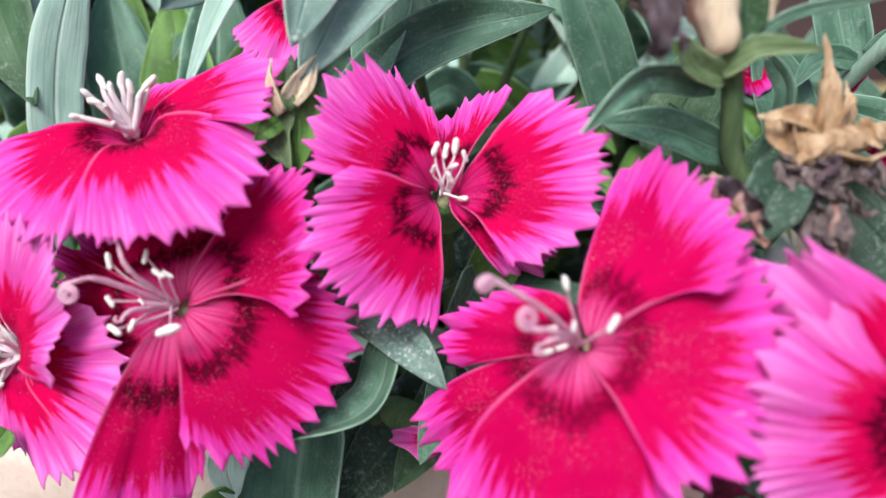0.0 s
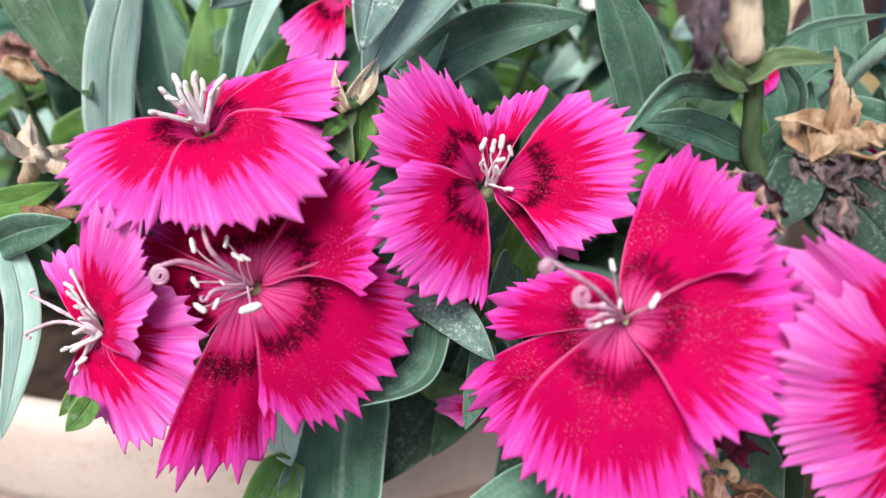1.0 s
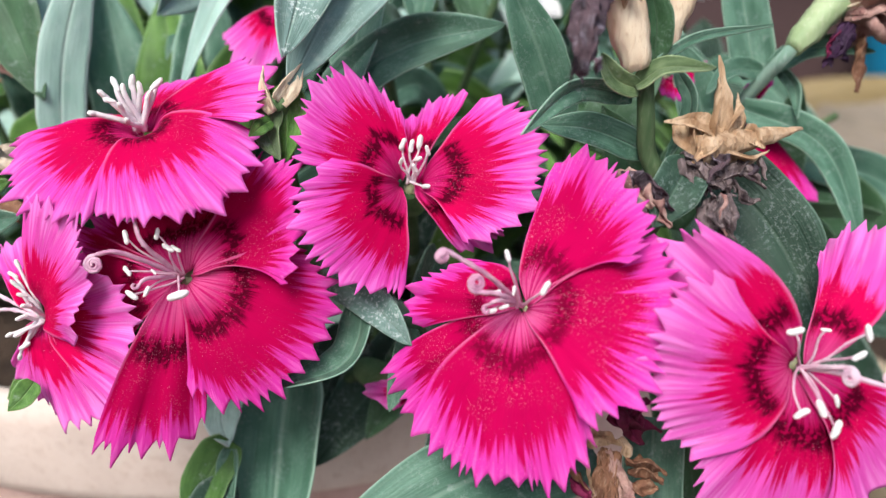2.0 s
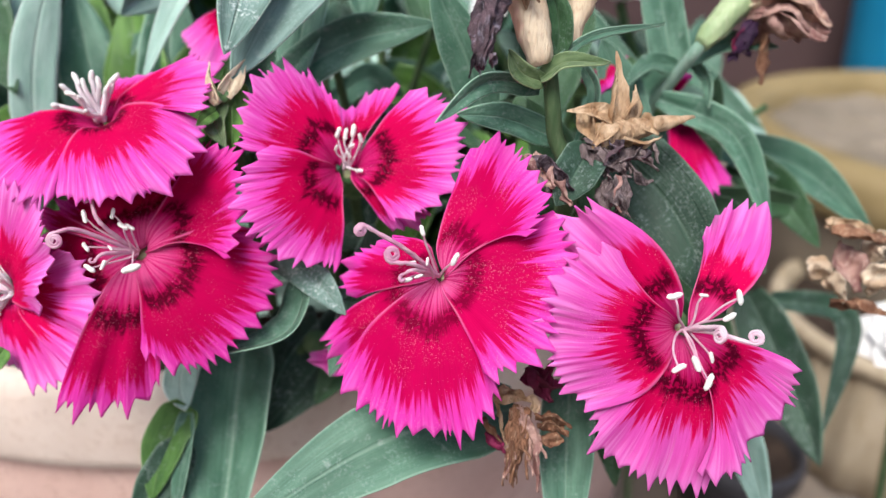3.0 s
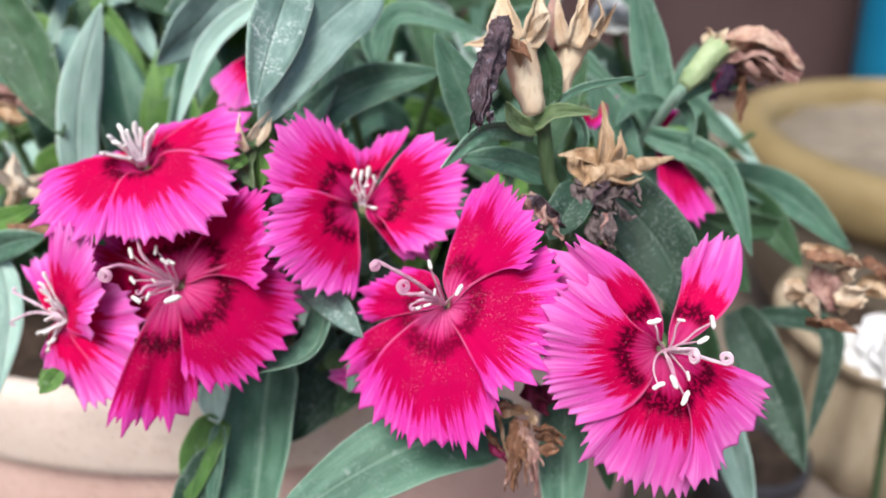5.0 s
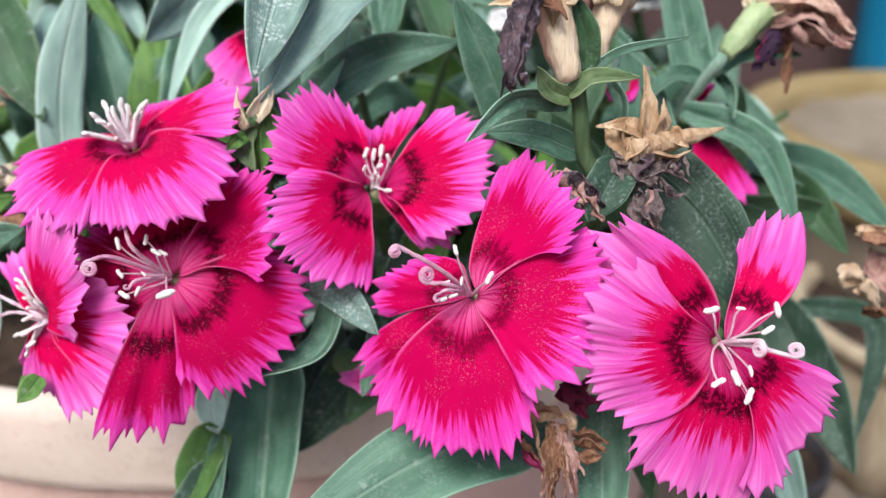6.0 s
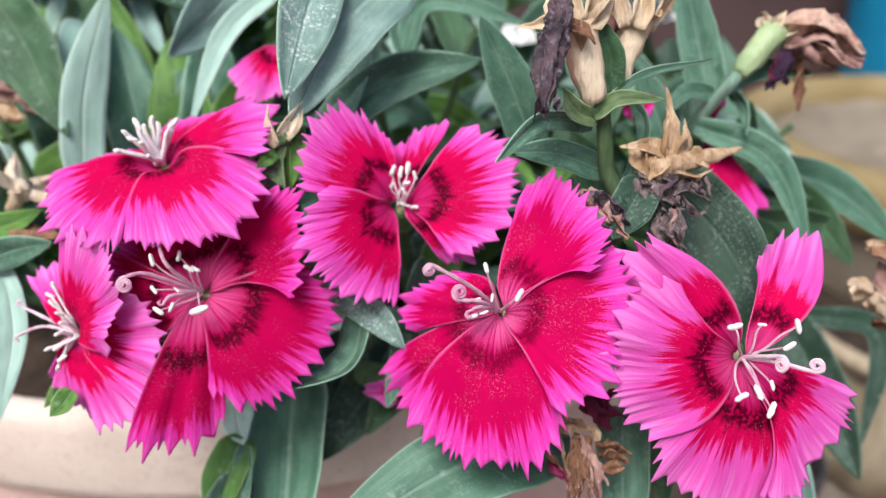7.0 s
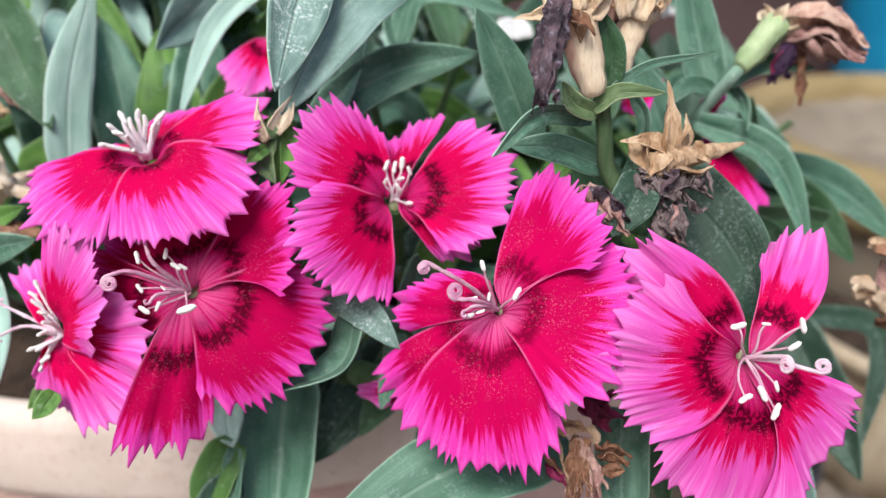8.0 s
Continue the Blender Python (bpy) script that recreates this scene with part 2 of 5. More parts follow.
ANTHER = plain_material("anther", (0.78, 0.76, 0.74), (0.88, 0.87, 0.85), 2500, 0.7, 0.0001)
FILAMENT = plain_material("filament_rose", (0.52, 0.16, 0.28), (0.66, 0.34, 0.44), 700, 0.5, 0.00005, through=0.25)
FILAMENT_WHITE = plain_material("filament_white", (0.84, 0.74, 0.79), (0.90, 0.85, 0.87), 700, 0.5, 0.00005, through=0.25)
FILAMENT_PALE = plain_material("filament_pale", (0.62, 0.34, 0.46), (0.78, 0.60, 0.68), 500, 0.5, 0.00005, through=0.25)
STYLE = plain_material("style_mauve", (0.50, 0.13, 0.24), (0.62, 0.28, 0.38), 900, 0.55, 0.00012, 5000, through=0.2)
STYLE_PALE = plain_material("style_pale", (0.74, 0.46, 0.60), (0.86, 0.72, 0.79), 500, 0.55, 0.00012, 5000, through=0.2)
STYLE_MAUVE = plain_material("style_soft_mauve", (0.58, 0.24, 0.40), (0.74, 0.48, 0.60), 500, 0.55, 0.00012, 5000, through=0.2)
THROAT = plain_material("throat_green", (0.42, 0.46, 0.24), (0.58, 0.60, 0.42), 600, 0.5, 0.0001)
CALYX = plain_material("calyx", (0.075, 0.165, 0.060), (0.150, 0.260, 0.110), 260, 0.5, 0.0002, 2200, 0.25, c=(0.24, 0.36, 0.20))
CALYX_LIME = plain_material("calyx_lime", (0.24, 0.36, 0.17), (0.40, 0.50, 0.28), 150, 0.5, 0.0002, 1800, 0.25, c=(0.50, 0.54, 0.36))
STEM = plain_material("stem", (0.050, 0.098, 0.044), (0.110, 0.170, 0.082), 320, 0.65, 0.0003, 2000, 0.15, specular=0.15, c=(0.14, 0.18, 0.10))
STEM_PALE = plain_material("stem_pale", (0.20, 0.34, 0.26), (0.34, 0.48, 0.40), 300, 0.6, 0.0003, 1800, 0.15, specular=0.2, c=(0.40, 0.52, 0.46))
STRAW = plain_material("straw", (0.40, 0.24, 0.13), (0.74, 0.56, 0.38), 420, 0.65, 0.0010, 1100, 0.30, 0.15, c=(0.20, 0.10, 0.048))
WITHERED_PURPLE = plain_material("withered_purple", (0.016, 0.005, 0.020), (0.040, 0.012, 0.046), 400, 0.6, 0.0005, 1300, 0.4)
WITHERED_GREY = plain_material("withered_grey", (0.060, 0.043, 0.045), (0.20, 0.150, 0.150), 560, 0.65, 0.0009, 1500, 0.4, c=(0.36, 0.30, 0.29))
STRAW_PALE = plain_material("straw_pale", (0.56, 0.39, 0.25), (0.84, 0.73, 0.58), 240, 0.65, 0.0009, 1700, 0.10, 0.15, c=(0.45, 0.28, 0.16))
# blackish tissue; the grey-lilac flecks c paint in highlights on its wrinkles
WITHERED = plain_material("withered", (0.022, 0.014, 0.020), (0.120, 0.076, 0.090), 520, 0.5, 0.0012, 1000, 0.45, c=(0.30, 0.27, 0.33))
STRAW_CREAM = plain_material("straw_cream", (0.70, 0.53, 0.36), (0.86, 0.74, 0.56), 240, 0.65, 0.0005, 2200, 0.06, 0.15, c=(0.56, 0.36, 0.20))
WITHERED_BROWN = plain_material("withered_brown", (0.11, 0.046, 0.027), (0.31, 0.155, 0.090), 420, 0.7, 0.0006, 1700, 0.15, 0.08, c=(0.54, 0.37, 0.25))
WITHERED_ROSE = plain_material("withered_rose", (0.22, 0.095, 0.090), (0.50, 0.31, 0.265), 380, 0.75, 0.0007, 1500, 0.35, 0.12, c=(0.70, 0.54, 0.45))
STRAW_ROSE = plain_material("straw_rose", (0.40, 0.20, 0.16), (0.70, 0.49, 0.38), 420, 0.7, 0.0009, 1300, 0.4, 0.12, c=(0.80, 0.66, 0.52))
WITHERED_WINE = plain_material("withered_wine", (0.10, 0.008, 0.030), (0.26, 0.020, 0.085), 320, 0.6, 0.0005, 1300, 0.4, 0.08)


# ---- builders ----
def V(p):
    return Vector(p) * MM


def part(name, bm, material, parent, label="", smooth=True):
    """Links a bmesh as one mesh object under a thing or a part."""
    me = bpy.data.meshes.new(name)
    bm.to_mesh(me)
    bm.free()
    me.materials.append(material)
    if smooth:
        me.polygons.foreach_set("use_smooth", [True] * len(me.polygons))
    ob = new(name, me)
    ob.parent = parent
    if label:
        tagged(ob, label)
    return ob


def thing(name, at, label, category, group="", kind=""):
    e = new(name)
    e.empty_display_size = 0.005
    e.location = at
    return tagged(e, label, category, group, kind)


def under(parent, ob):
    """Makes ob, built in world places, a part of parent without moving it."""
    base = parent
    shift = Vector(base.location)
    while base.parent:
        base = base.parent
        shift += Vector(base.location)
    ob.location = -shift
    return ob


def wpart(name, bm, material, parent, label=""):
    return under(parent, part(name, bm, material, parent, label))


def sheet(bm, rows, uvs=None, across=None):
    """A grid of points as a surface."""
    layer = bm.loops.layers.uv.new("UVMap")
    second = bm.loops.layers.uv.new("across") if across else None
    vs = [[bm.verts.new(p) for p in row] for row in rows]
    for i in range(len(vs) - 1):
        for k in range(len(vs[0]) - 1):
            f = bm.faces.new((vs[i][k], vs[i][k + 1], vs[i + 1][k + 1], vs[i + 1][k]))
            if uvs:
                for loop, (a, b) in zip(f.loops, ((i, k), (i, k + 1), (i + 1, k + 1), (i + 1, k))):
                    loop[layer].uv = uvs[a][b]
                    if across:
                        loop[second].uv = across[b]
    return bm


def spline(points, n):
    """Catmull-Rom through the points."""
    p = [Vector(q) for q in points]
    p = [2 * p[0] - p[1], *p, 2 * p[-1] - p[-2]]
    out = []
    for i in range(n + 1):
        t = i / n * (len(p) - 3)
        k = min(int(t), len(p) - 4)
        t -= k
        a, b, c, d = p[k:k + 4]
        out.append(0.5 * (2 * b + (c - a) * t + (2 * a - 5 * b + 4 * c - d) * t * t + (3 * b - a - 3 * c + d) * t ** 3))
    return out


def tube(bm, path, radius, seg=8, close=True):
    """A tube along the path; radius(s) in metres."""
    rings, side = [], None
    n = len(path) - 1
    for i, p in enumerate(path):
        d = (path[min(i + 1, n)] - path[max(i - 1, 0)]).normalized()
        if side is None:
            side = d.orthogonal().normalized()
        side = (side - d * side.dot(d)).normalized()
        up = d.cross(side)
        r = radius(i / n)
        rings.append([bm.verts.new(p + (side * math.cos(a) + up * math.sin(a)) * r) for a in (2 * math.pi * k / seg for k in range(seg))])
    for a, b in zip(rings, rings[1:]):
        for k in range(seg):
            bm.faces.new((a[k], a[(k + 1) % seg], b[(k + 1) % seg], b[k]))
    if close:
        bm.faces.new(rings[0][::-1])
        bm.faces.new(rings[-1])
    return bm


def crumple(bm, amount, scale, seed):
    off = Vector((seed * 7.3, seed * 3.1, seed * 5.7))
    for v in bm.verts:
        v.co += noise.noise_vector(v.co * scale + off) * amount


def thicken(ob, mm):
    mod = ob.modifiers.new("thickness", "SOLIDIFY")
    mod.thickness, mod.offset = mm * MM, -1


def petal_mesh(edge, arch, axis, seed, waist=0.15, bow=(0, 0), hole=0.03, deep=1.8):
    """One fan-shaped petal with a fringed outer edge, from the flower's centre to a few places along that edge.
    waist narrows the claw; bow swells or hollows its two sides and deep sinks it into the throat, in mm."""
    rng = random.Random(seed)
    knots = [V(p) for p in edge]
    fine = spline(knots, 60)
    lengths = [0.0]
    for p, q in zip(fine, fine[1:]):
        lengths.append(lengths[-1] + (q - p).length)

    def at(u):
        """The place along the edge at u, from -1 to 1."""
        k = (u + 1) * 30
        i = max(0, min(59, int(k)))
        return fine[i].lerp(fine[i + 1], k - i)

    teeth = max(5, round(lengths[-1] / MM / 1.8 + rng.uniform(-0.6, 0.6)))
    widths = [rng.choice((0.4, 0.6, 0.8, 1.0, 1.2, 1.6)) * rng.uniform(0.85, 1.15) for _ in range(teeth)]
    total = sum(widths)
    us, hs, ribs = [], [], []
    x = -1.0
    for w in widths:
        w = 2 * w / total
        depth = rng.uniform(0.045, 0.125) * min(1.25, 0.45 + 0.6 * w * teeth / 2)
        lean = rng.uniform(0.36, 0.64)
        for f, h in ((0.0, 0.0), (lean * 0.30, 0.20), (lean * 0.70, 0.64), (lean * 0.95, 0.98), (lean + (1 - lean) * 0.08, 0.95), (lean + (1 - lean) * 0.42, 0.55), (lean + (1 - lean) * 0.76, 0.18)):
            us.append(x + w * f)
            hs.append(depth * h)
            ribs.append(h)
        x += w
    us.append(1.0)
    hs.append(0.0)
    ribs.append(0.0)
    left, right = at(-1), at(1)
    middle = at(0)
    n = (left.normalized().cross(right.normalized()) + middle.normalized().cross(right.normalized()) + left.normalized().cross(middle.normalized())).normalized()
    if n.dot(axis) < 0:
        n = -n
    side = (right.normalized() - left.normalized()).normalized()
    out_l, out_r = (left - at(-0.7)).normalized(), (right - at(0.7)).normalized()
    spread = left.angle(middle) + middle.angle(right)
    rows, uvs = [], []
    vs = [0.0, 0.05, 0.11, 0.18, 0.26, 0.35, 0.44, 0.53, 0.62, 0.70, 0.77, 0.83, 0.88, 0.925, 0.965, 1.0]
    ph, wav = rng.uniform(0, 6), rng.uniform(0.25, 0.60) * MM
    k1 = rng.uniform(2.0, 3.2)
    edge_roll = rng.uniform(0.2, 0.9)
    for s in vs:
        row, uvr = [], []
        cut = max(0.0, (s - 0.66) / 0.34) ** 1.5
        for i, (u, h, rib) in enumerate(zip(us, hs, ribs)):
            t = min(1.0, s / 0.62)
            ue = u * (1 - waist * (1 - t * t * (3 - 2 * t)))
            ue += 0.12 * (1 - u * u) * s * (1 - s) * noise.noise(Vector((s * 2.6 + seed * 0.9, u * 0.8, seed * 1.7))) * 2
            d = at(max(-1.0, min(1.0, ue))).normalized()
            r = at(u).length
            reach = hole + (1 - hole) * s + (h - 0.055) * cut
            lift = arch * MM * (4 * s * (1 - s)) * (1 - 0.25 * u * u)
            lift += 0.8 * MM * abs(u) ** 7 * math.sin(math.pi * min(1.0, s * 1.25)) * edge_roll
            lift += wav * s * s * math.sin(k1 * math.pi * u + ph) + 0.07 * MM * cut * math.sin(i * 0.9 + ph)
            lift += noise.noise(Vector((u * 1.7 + seed, s * 2.0, seed * 0.37))) * 0.9 * MM * s
            lift += noise.noise(Vector((u * 6.0 + seed, s * 1.6, seed * 0.61))) * 0.18 * MM * s
            lift += 0.05 * MM * max(0.0, (s - 0.55) / 0.45) * (rib - 0.5)
            claw = side * u * 0.9 * MM * (1 - s) ** 2 * min(1.0, s * 7)
            lift -= deep * MM * max(0.0, 1 - s / 0.24) ** 1.6
            swell = math.sin(math.pi * s) * MM
            shift = out_l * bow[0] * swell * max(0.0, -u) ** 2 + out_r * bow[1] * swell * max(0.0, u) ** 2
            row.append(d * r * reach + n * lift + claw + shift)
            uvr.append((u * spread * 0.5, s + (h - 0.055) * cut))
        rows.append(row)
        uvs.append(uvr)
    return sheet(bmesh.new(), rows, uvs, list(zip(us, ribs)))


def stamen(parent, root, tip, size, bend, seed, material, thick, lie=None):
    rng = random.Random(seed)
    root, tip = V(root), V(tip)
    side = Vector((rng.uniform(-1, 1), rng.uniform(-1, 1), rng.uniform(-1, 1))) * 0.4 + (CAMERA_SIDE - Vector(parent.location)).normalized()
    wob = (tip - root).length * 0.05
    def sway():
        return Vector((rng.uniform(-1, 1), rng.uniform(-1, 1), rng.uniform(-1, 1))) * wob
    path = spline([root, root.lerp(tip, 0.35) + side * bend * 0.8 * MM + sway(), root.lerp(tip, 0.72) + side * bend * 0.7 * MM + sway(), tip], 18)
    fil = part("filament", tube(bmesh.new(), path, lambda s: (0.20 - 0.07 * s) * thick * MM, 7), material, parent)
    d = (path[-1] - path[-3]).normalized()
    d = (d + Vector((rng.uniform(-1, 1), rng.uniform(-1, 1), rng.uniform(-1, 1))) * 0.5).normalized()
    if lie:
        d = Vector(lie).normalized()
    bm = bmesh.new()
    a, b = tip - d * size * 0.50 * MM, tip + d * size * 0.50 * MM
    line = [a.lerp(b, i / 10) for i in range(11)]
    tube(bm, line, lambda s: size * MM * 0.18 * (max(0.02, 1 - (2 * s - 1) ** 4)) ** 0.5, 9)
    crumple(bm, 0.10 * MM, 1400, seed)
    part("anther", bm, ANTHER, fil, "white pollen-covered anther")


def style_curl(parent, root, mid, tip, curl, turns, seed, material):
    """A style that ends in a coil of radius curl (mm), turned the other way where that is negative."""
    root, mid, tip = V(root), V(mid), V(tip)
    path = spline([root, mid, tip], 22)
    d = (path[-1] - path[-2]).normalized()
    eye = (CAMERA_SIDE - Vector(parent.location) - tip).normalized()
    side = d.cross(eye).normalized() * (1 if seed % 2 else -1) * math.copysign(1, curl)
    curl = abs(curl)
    c = tip + side * curl * MM
    for i in range(1, int(18 * turns)):
        a = i / 18 * 2 * math.pi
        rr = curl * MM * (1 - 0.80 * i / (18 * turns))
        path.append(c + (-side * math.cos(a) + d * math.sin(a)) * rr + eye * 0.12 * MM * i / 18)
    bm = tube(bmesh.new(), path, lambda s: (0.32 - 0.16 * s) * MM, 8)
    crumple(bm, 0.12 * MM, 2200, seed)
    part("style", bm, material, parent, "pale mauve curling style")


def petal(bloom, edge, arch, waist=0.15, bow=(0, 0)):
    """Adds one petal to a bloom that flower() returned."""
    ob, axis, material, seed, hole, deep = bloom
    i = sum(1 for c in ob.children if c.name.startswith("petal"))
    p = part("petal", petal_mesh(edge, arch, axis, seed * 10 + i, waist, bow, hole, deep), material, ob)
    thicken(p, 0.16)


def flower(label, centre, axis, material, stamens, styles, foot, seed, throat=1.3, filament=FILAMENT, thick=1.0, style=STYLE, hole=0.05, deep=1.8, group="pinks in bloom"):
    """A pink without its petals: stamens and styles, calyx and stalk behind."""
    at = V(centre)
    axis = Vector(axis).normalized()
    ob = thing("dianthus_flower", at, label, "flower", group)
    for i, (tip, size, bend, *lie) in enumerate(stamens):
        root = axis * -1.0 + Vector((math.sin(i * 2.4), math.cos(i * 1.7), math.sin(i * 3.1))) * 0.5
        stamen(ob, root, tip, size, bend, seed * 31 + i, filament, thick, lie[0] if lie else None)
    for i, (mid, tip, curl, turns) in enumerate(styles):
        style_curl(ob, axis * -1.5, mid, tip, curl, turns, seed * 3 + i, style)
    bm = bmesh.new()
    tube(bm, [axis * (t - 3.8 - deep) * MM for t in (0, 0.8, 1.5, 2.1, 2.4)], lambda s: (throat - 0.35 * s - 0.5 * s ** 4) * MM, 12)
    part("throat", bm, THROAT, ob, "pale green throat")
    bm = bmesh.new()
    back = spline([axis * -(deep + 2.0) * MM, axis * -7 * MM, axis * -13 * MM], 12)
    tube(bm, back, lambda s: (1.5 + 1.1 * math.sin(min(1, s * 1.5) * 1.57) - 0.9 * max(0, s - 0.6)) * MM, 14)
    crumple(bm, 0.12 * MM, 800, seed)
    part("calyx", bm, CALYX, ob, "green tubular calyx")
    p = V(foot) - at
    way = spline([axis * -13 * MM, axis * -19 * MM + Vector((0, 0, -0.004)), p.lerp(axis * -20 * MM, 0.40) + Vector((0, 0, 0.005)), p], 24)
    part("stalk", tube(bmesh.new(), way, lambda s: (1.0 + 0.25 * s) * MM, 9), STEM, ob)
    return ob, axis, material, seed, hole, deep


def leaf_mesh(base, mid, tip, width, roll, fold, seed, rows=30, face=None):
    """A lance-shaped leaf along base, mid, tip; roll turns its face away from the camera side."""
    rng = random.Random(seed)
    path = spline([base, mid, tip], rows)
    half, cols = width * MM / 2, 10
    grid, uvs = [], []
    ph, am = rng.uniform(0, 6), rng.uniform(0.015, 0.05) * width * MM
    face = face or (CAMERA_SIDE - mid).normalized()
    top = 0.36 ** 0.55 * 0.64 ** 0.84
    side0 = None
    for i, p in enumerate(path):
        s = i / rows
        d = (path[min(i + 1, rows)] - path[max(i - 1, 0)]).normalized()
        n = (face - d * face.dot(d)).normalized()
        n.rotate(Matrix.Rotation(radians(roll) * (0.75 + 0.5 * s), 3, d))
        side = d.cross(n).normalized()
        w = half * min(1.0, (max(s, 0.0) + 0.06) ** 0.55 * max(0.0, 1.0 - s) ** 0.84 / top)
        row, uvr = [], []
        for k in range(cols + 1):
            u = 2 * k / cols - 1
            up = fold * (abs(u) - 0.5) * w + am * math.sin(5 * s + ph + u) * abs(u)
            up += noise.noise(Vector((s * 3 + seed, u * 1.5, seed * 0.7))) * w * 0.12
            row.append(p + side * u * w + n * up)
            uvr.append((u, s))
        grid.append(row)
        uvs.append(uvr)
    return sheet(bmesh.new(), grid, uvs)


def leafy_stem(label, foot, top, leaves, stem_mm=1.1, bow=(0, 0, 0), via=(), group="leafy shoots", stem=STEM):
    """A shoot: a stalk from foot to top, and leaves given as base, mid, tip, width, roll, fold, material."""
    at = V(foot)
    ob = thing("leafy_shoot", at, label, "foliage", group)
    seed = int(abs(foot[0] * 13 + foot[1] * 7 + top[2] * 3)) + 1
    if stem_mm:
        turns = [V(p) for p in via] or [(V(foot) + V(top)) / 2 + V(bow)]
        way = spline([V(foot), *turns, V(top)], 24)
        wpart("stalk", tube(bmesh.new(), way, lambda s: (stem_mm - 0.3 * stem_mm * s) * MM, 9), stem, ob)
    for i, (base, mid, tip, width, roll, fold, mat) in enumerate(leaves):
        lf = wpart("leaf", leaf_mesh(V(base), V(mid), V(tip), width, roll, fold, seed + i * 3), mat, ob)
        thicken(lf, 0.22)
    return ob


# ---- flowers ----
pink = flower("crimson and pink dianthus flower with fringed open petals", (0.9, 80.8, 370.8), (0.00, -0.80, 0.60), PETAL_WIDE, [
        ((-1.0, 0.4, 5.2), 1.9, 0.3),
        ((0.2, -0.3, 5.1), 1.9, 0.3),
        ((1.3, 0.3, 5.5), 2.1, 0.3),
        ((2.4, -0.4, 4.6), 1.7, 0.3),
        ((1.1, -1.6, 3.8), 1.8, 0.3),
        ((-1.2, -1.2, 3.3), 1.5, 0.3),
        ((0.7, -2.4, 2.8), 1.6, 0.3),
        ((2.2, -2.2, 0.1), 1.9, 0.3),
    ], [], (2.0, 115.0, 308.0), 1, filament=FILAMENT_WHITE, thick=1.0)
petal(pink, [(-14.1, -7.4, 5.2), (-14.1, -2.7, 10.3), (-11.3, 2.9, 14.0), (-5.4, 6.3, 12.3), (-1.3, 5.2, 7.5)], 0.3, 0.3, (0, 0))
petal(pink, [(-2.8, 12.2, 4.9), (0.3, 11.1, 6.4), (2.9, 11.0, 8.1), (5.7, 10.2, 9.6), (8.7, 8.5, 10.7)], 0, 0.05, (0, -0.1))
petal(pink, [(10.1, 3.4, 11.7), (16.5, -1.4, 9.7), (17.5, -6.6, 3.9), (14.0, -9.7, -2.0), (7.4, -9.2, -5.3)], 0.8, 0.25, (-0.4, -1))
petal(pink, [(5.6, -3.0, -7.8), (7.3, -3.8, -9.1), (9.6, -4.0, -8.7), (11.7, -4.0, -7.6), (13.6, -3.8, -6.2)], 0.2, 0.42, (0, 0))
petal(pink, [(-10.5, -5.5, 5.4), (-13.9, -10.4, 1.3), (-12.4, -12.9, -4.8), (-7.3, -12.5, -10.0), (-0.6, -9.4, -12.6)], 0.6, 0.3, (0, 0))
pink = flower("deep crimson dianthus flower with curled pale styles", (14.0, 60.8, 363.1), (-0.52, -0.66, 0.54), PETAL_RED, [
        ((-1.5, -0.0, 6.5), 1.6, 0.4, (0.26, -0.44, -0.86)),
        ((2.7, -2.6, 3.7), 2, 0.4, (0.50, 0.39, 0.77)),
        ((-0.8, -2.3, 3.2), 1.2, 0.4, (-0.06, -0.45, -0.89)),
        ((-3.5, -3.3, 1.1), 1.7, 0.4, (0.98, 0.07, 0.16)),
        ((-1.9, -3.1, 1.5), 1.3, 0.4, (0.96, 0.11, 0.26)),
        ((-2.9, -2.3, 3.0), 1.3, 0.4, (0.95, 0.12, 0.27)),
    ], [
        ((-3.7, -2.4, 5.1), (-8.7, -3.2, 8.8), 0.75, 2.4),
        ((-2.5, -3.3, 3.3), (-5.3, -4.0, 4.0), 1.0, 2.4),
        ((-2.3, -3.2, 2.5), (-4.1, -3.5, 1.9), 0.5, 0.8),
    ], (5.7, 114.2, 308.0), 2, filament=FILAMENT_PALE, style=STYLE_MAUVE, hole=0.05)
petal(pink, [(4.5, 11.7, 12.5), (8.7, 12.0, 15.9), (12.3, 5.7, 14.4), (14.3, -0.7, 11.8), (11.9, -3.8, 8.0)], -0.6, 0.15, (1.5, -2))
petal(pink, [(16.3, 1.1, 9.6), (17.5, -3.9, 4.6), (15.9, -8.1, -0.8), (12.5, -11.3, -5.8), (6.5, -11.4, -8.6)], 0.8, 0.15, (0, -0.7))
petal(pink, [(8.5, -10.5, -11.5), (4.9, -12.4, -16.9), (-1.6, -10.7, -18.4), (-8.4, -7.6, -17.9), (-12.6, -3.4, -14.1)], 0.9, 0.12, (1.8, 1.5))
petal(pink, [(-8.6, -2.1, -19.1), (-11.9, 0.8, -19.6), (-14.0, 3.5, -18.4), (-14.7, 5.7, -15.9), (-16.4, 8.5, -13.9)], 0.4, 0.1, (2, 1))
petal(pink, [(-11.9, 7.1, -8.2), (-13.8, 9.9, -6.4), (-12.2, 10.4, -3.1), (-9.0, 9.1, -0.3), (-5.7, 7.6, 2.2)], 0.5, 0.05, (0, 3.2))
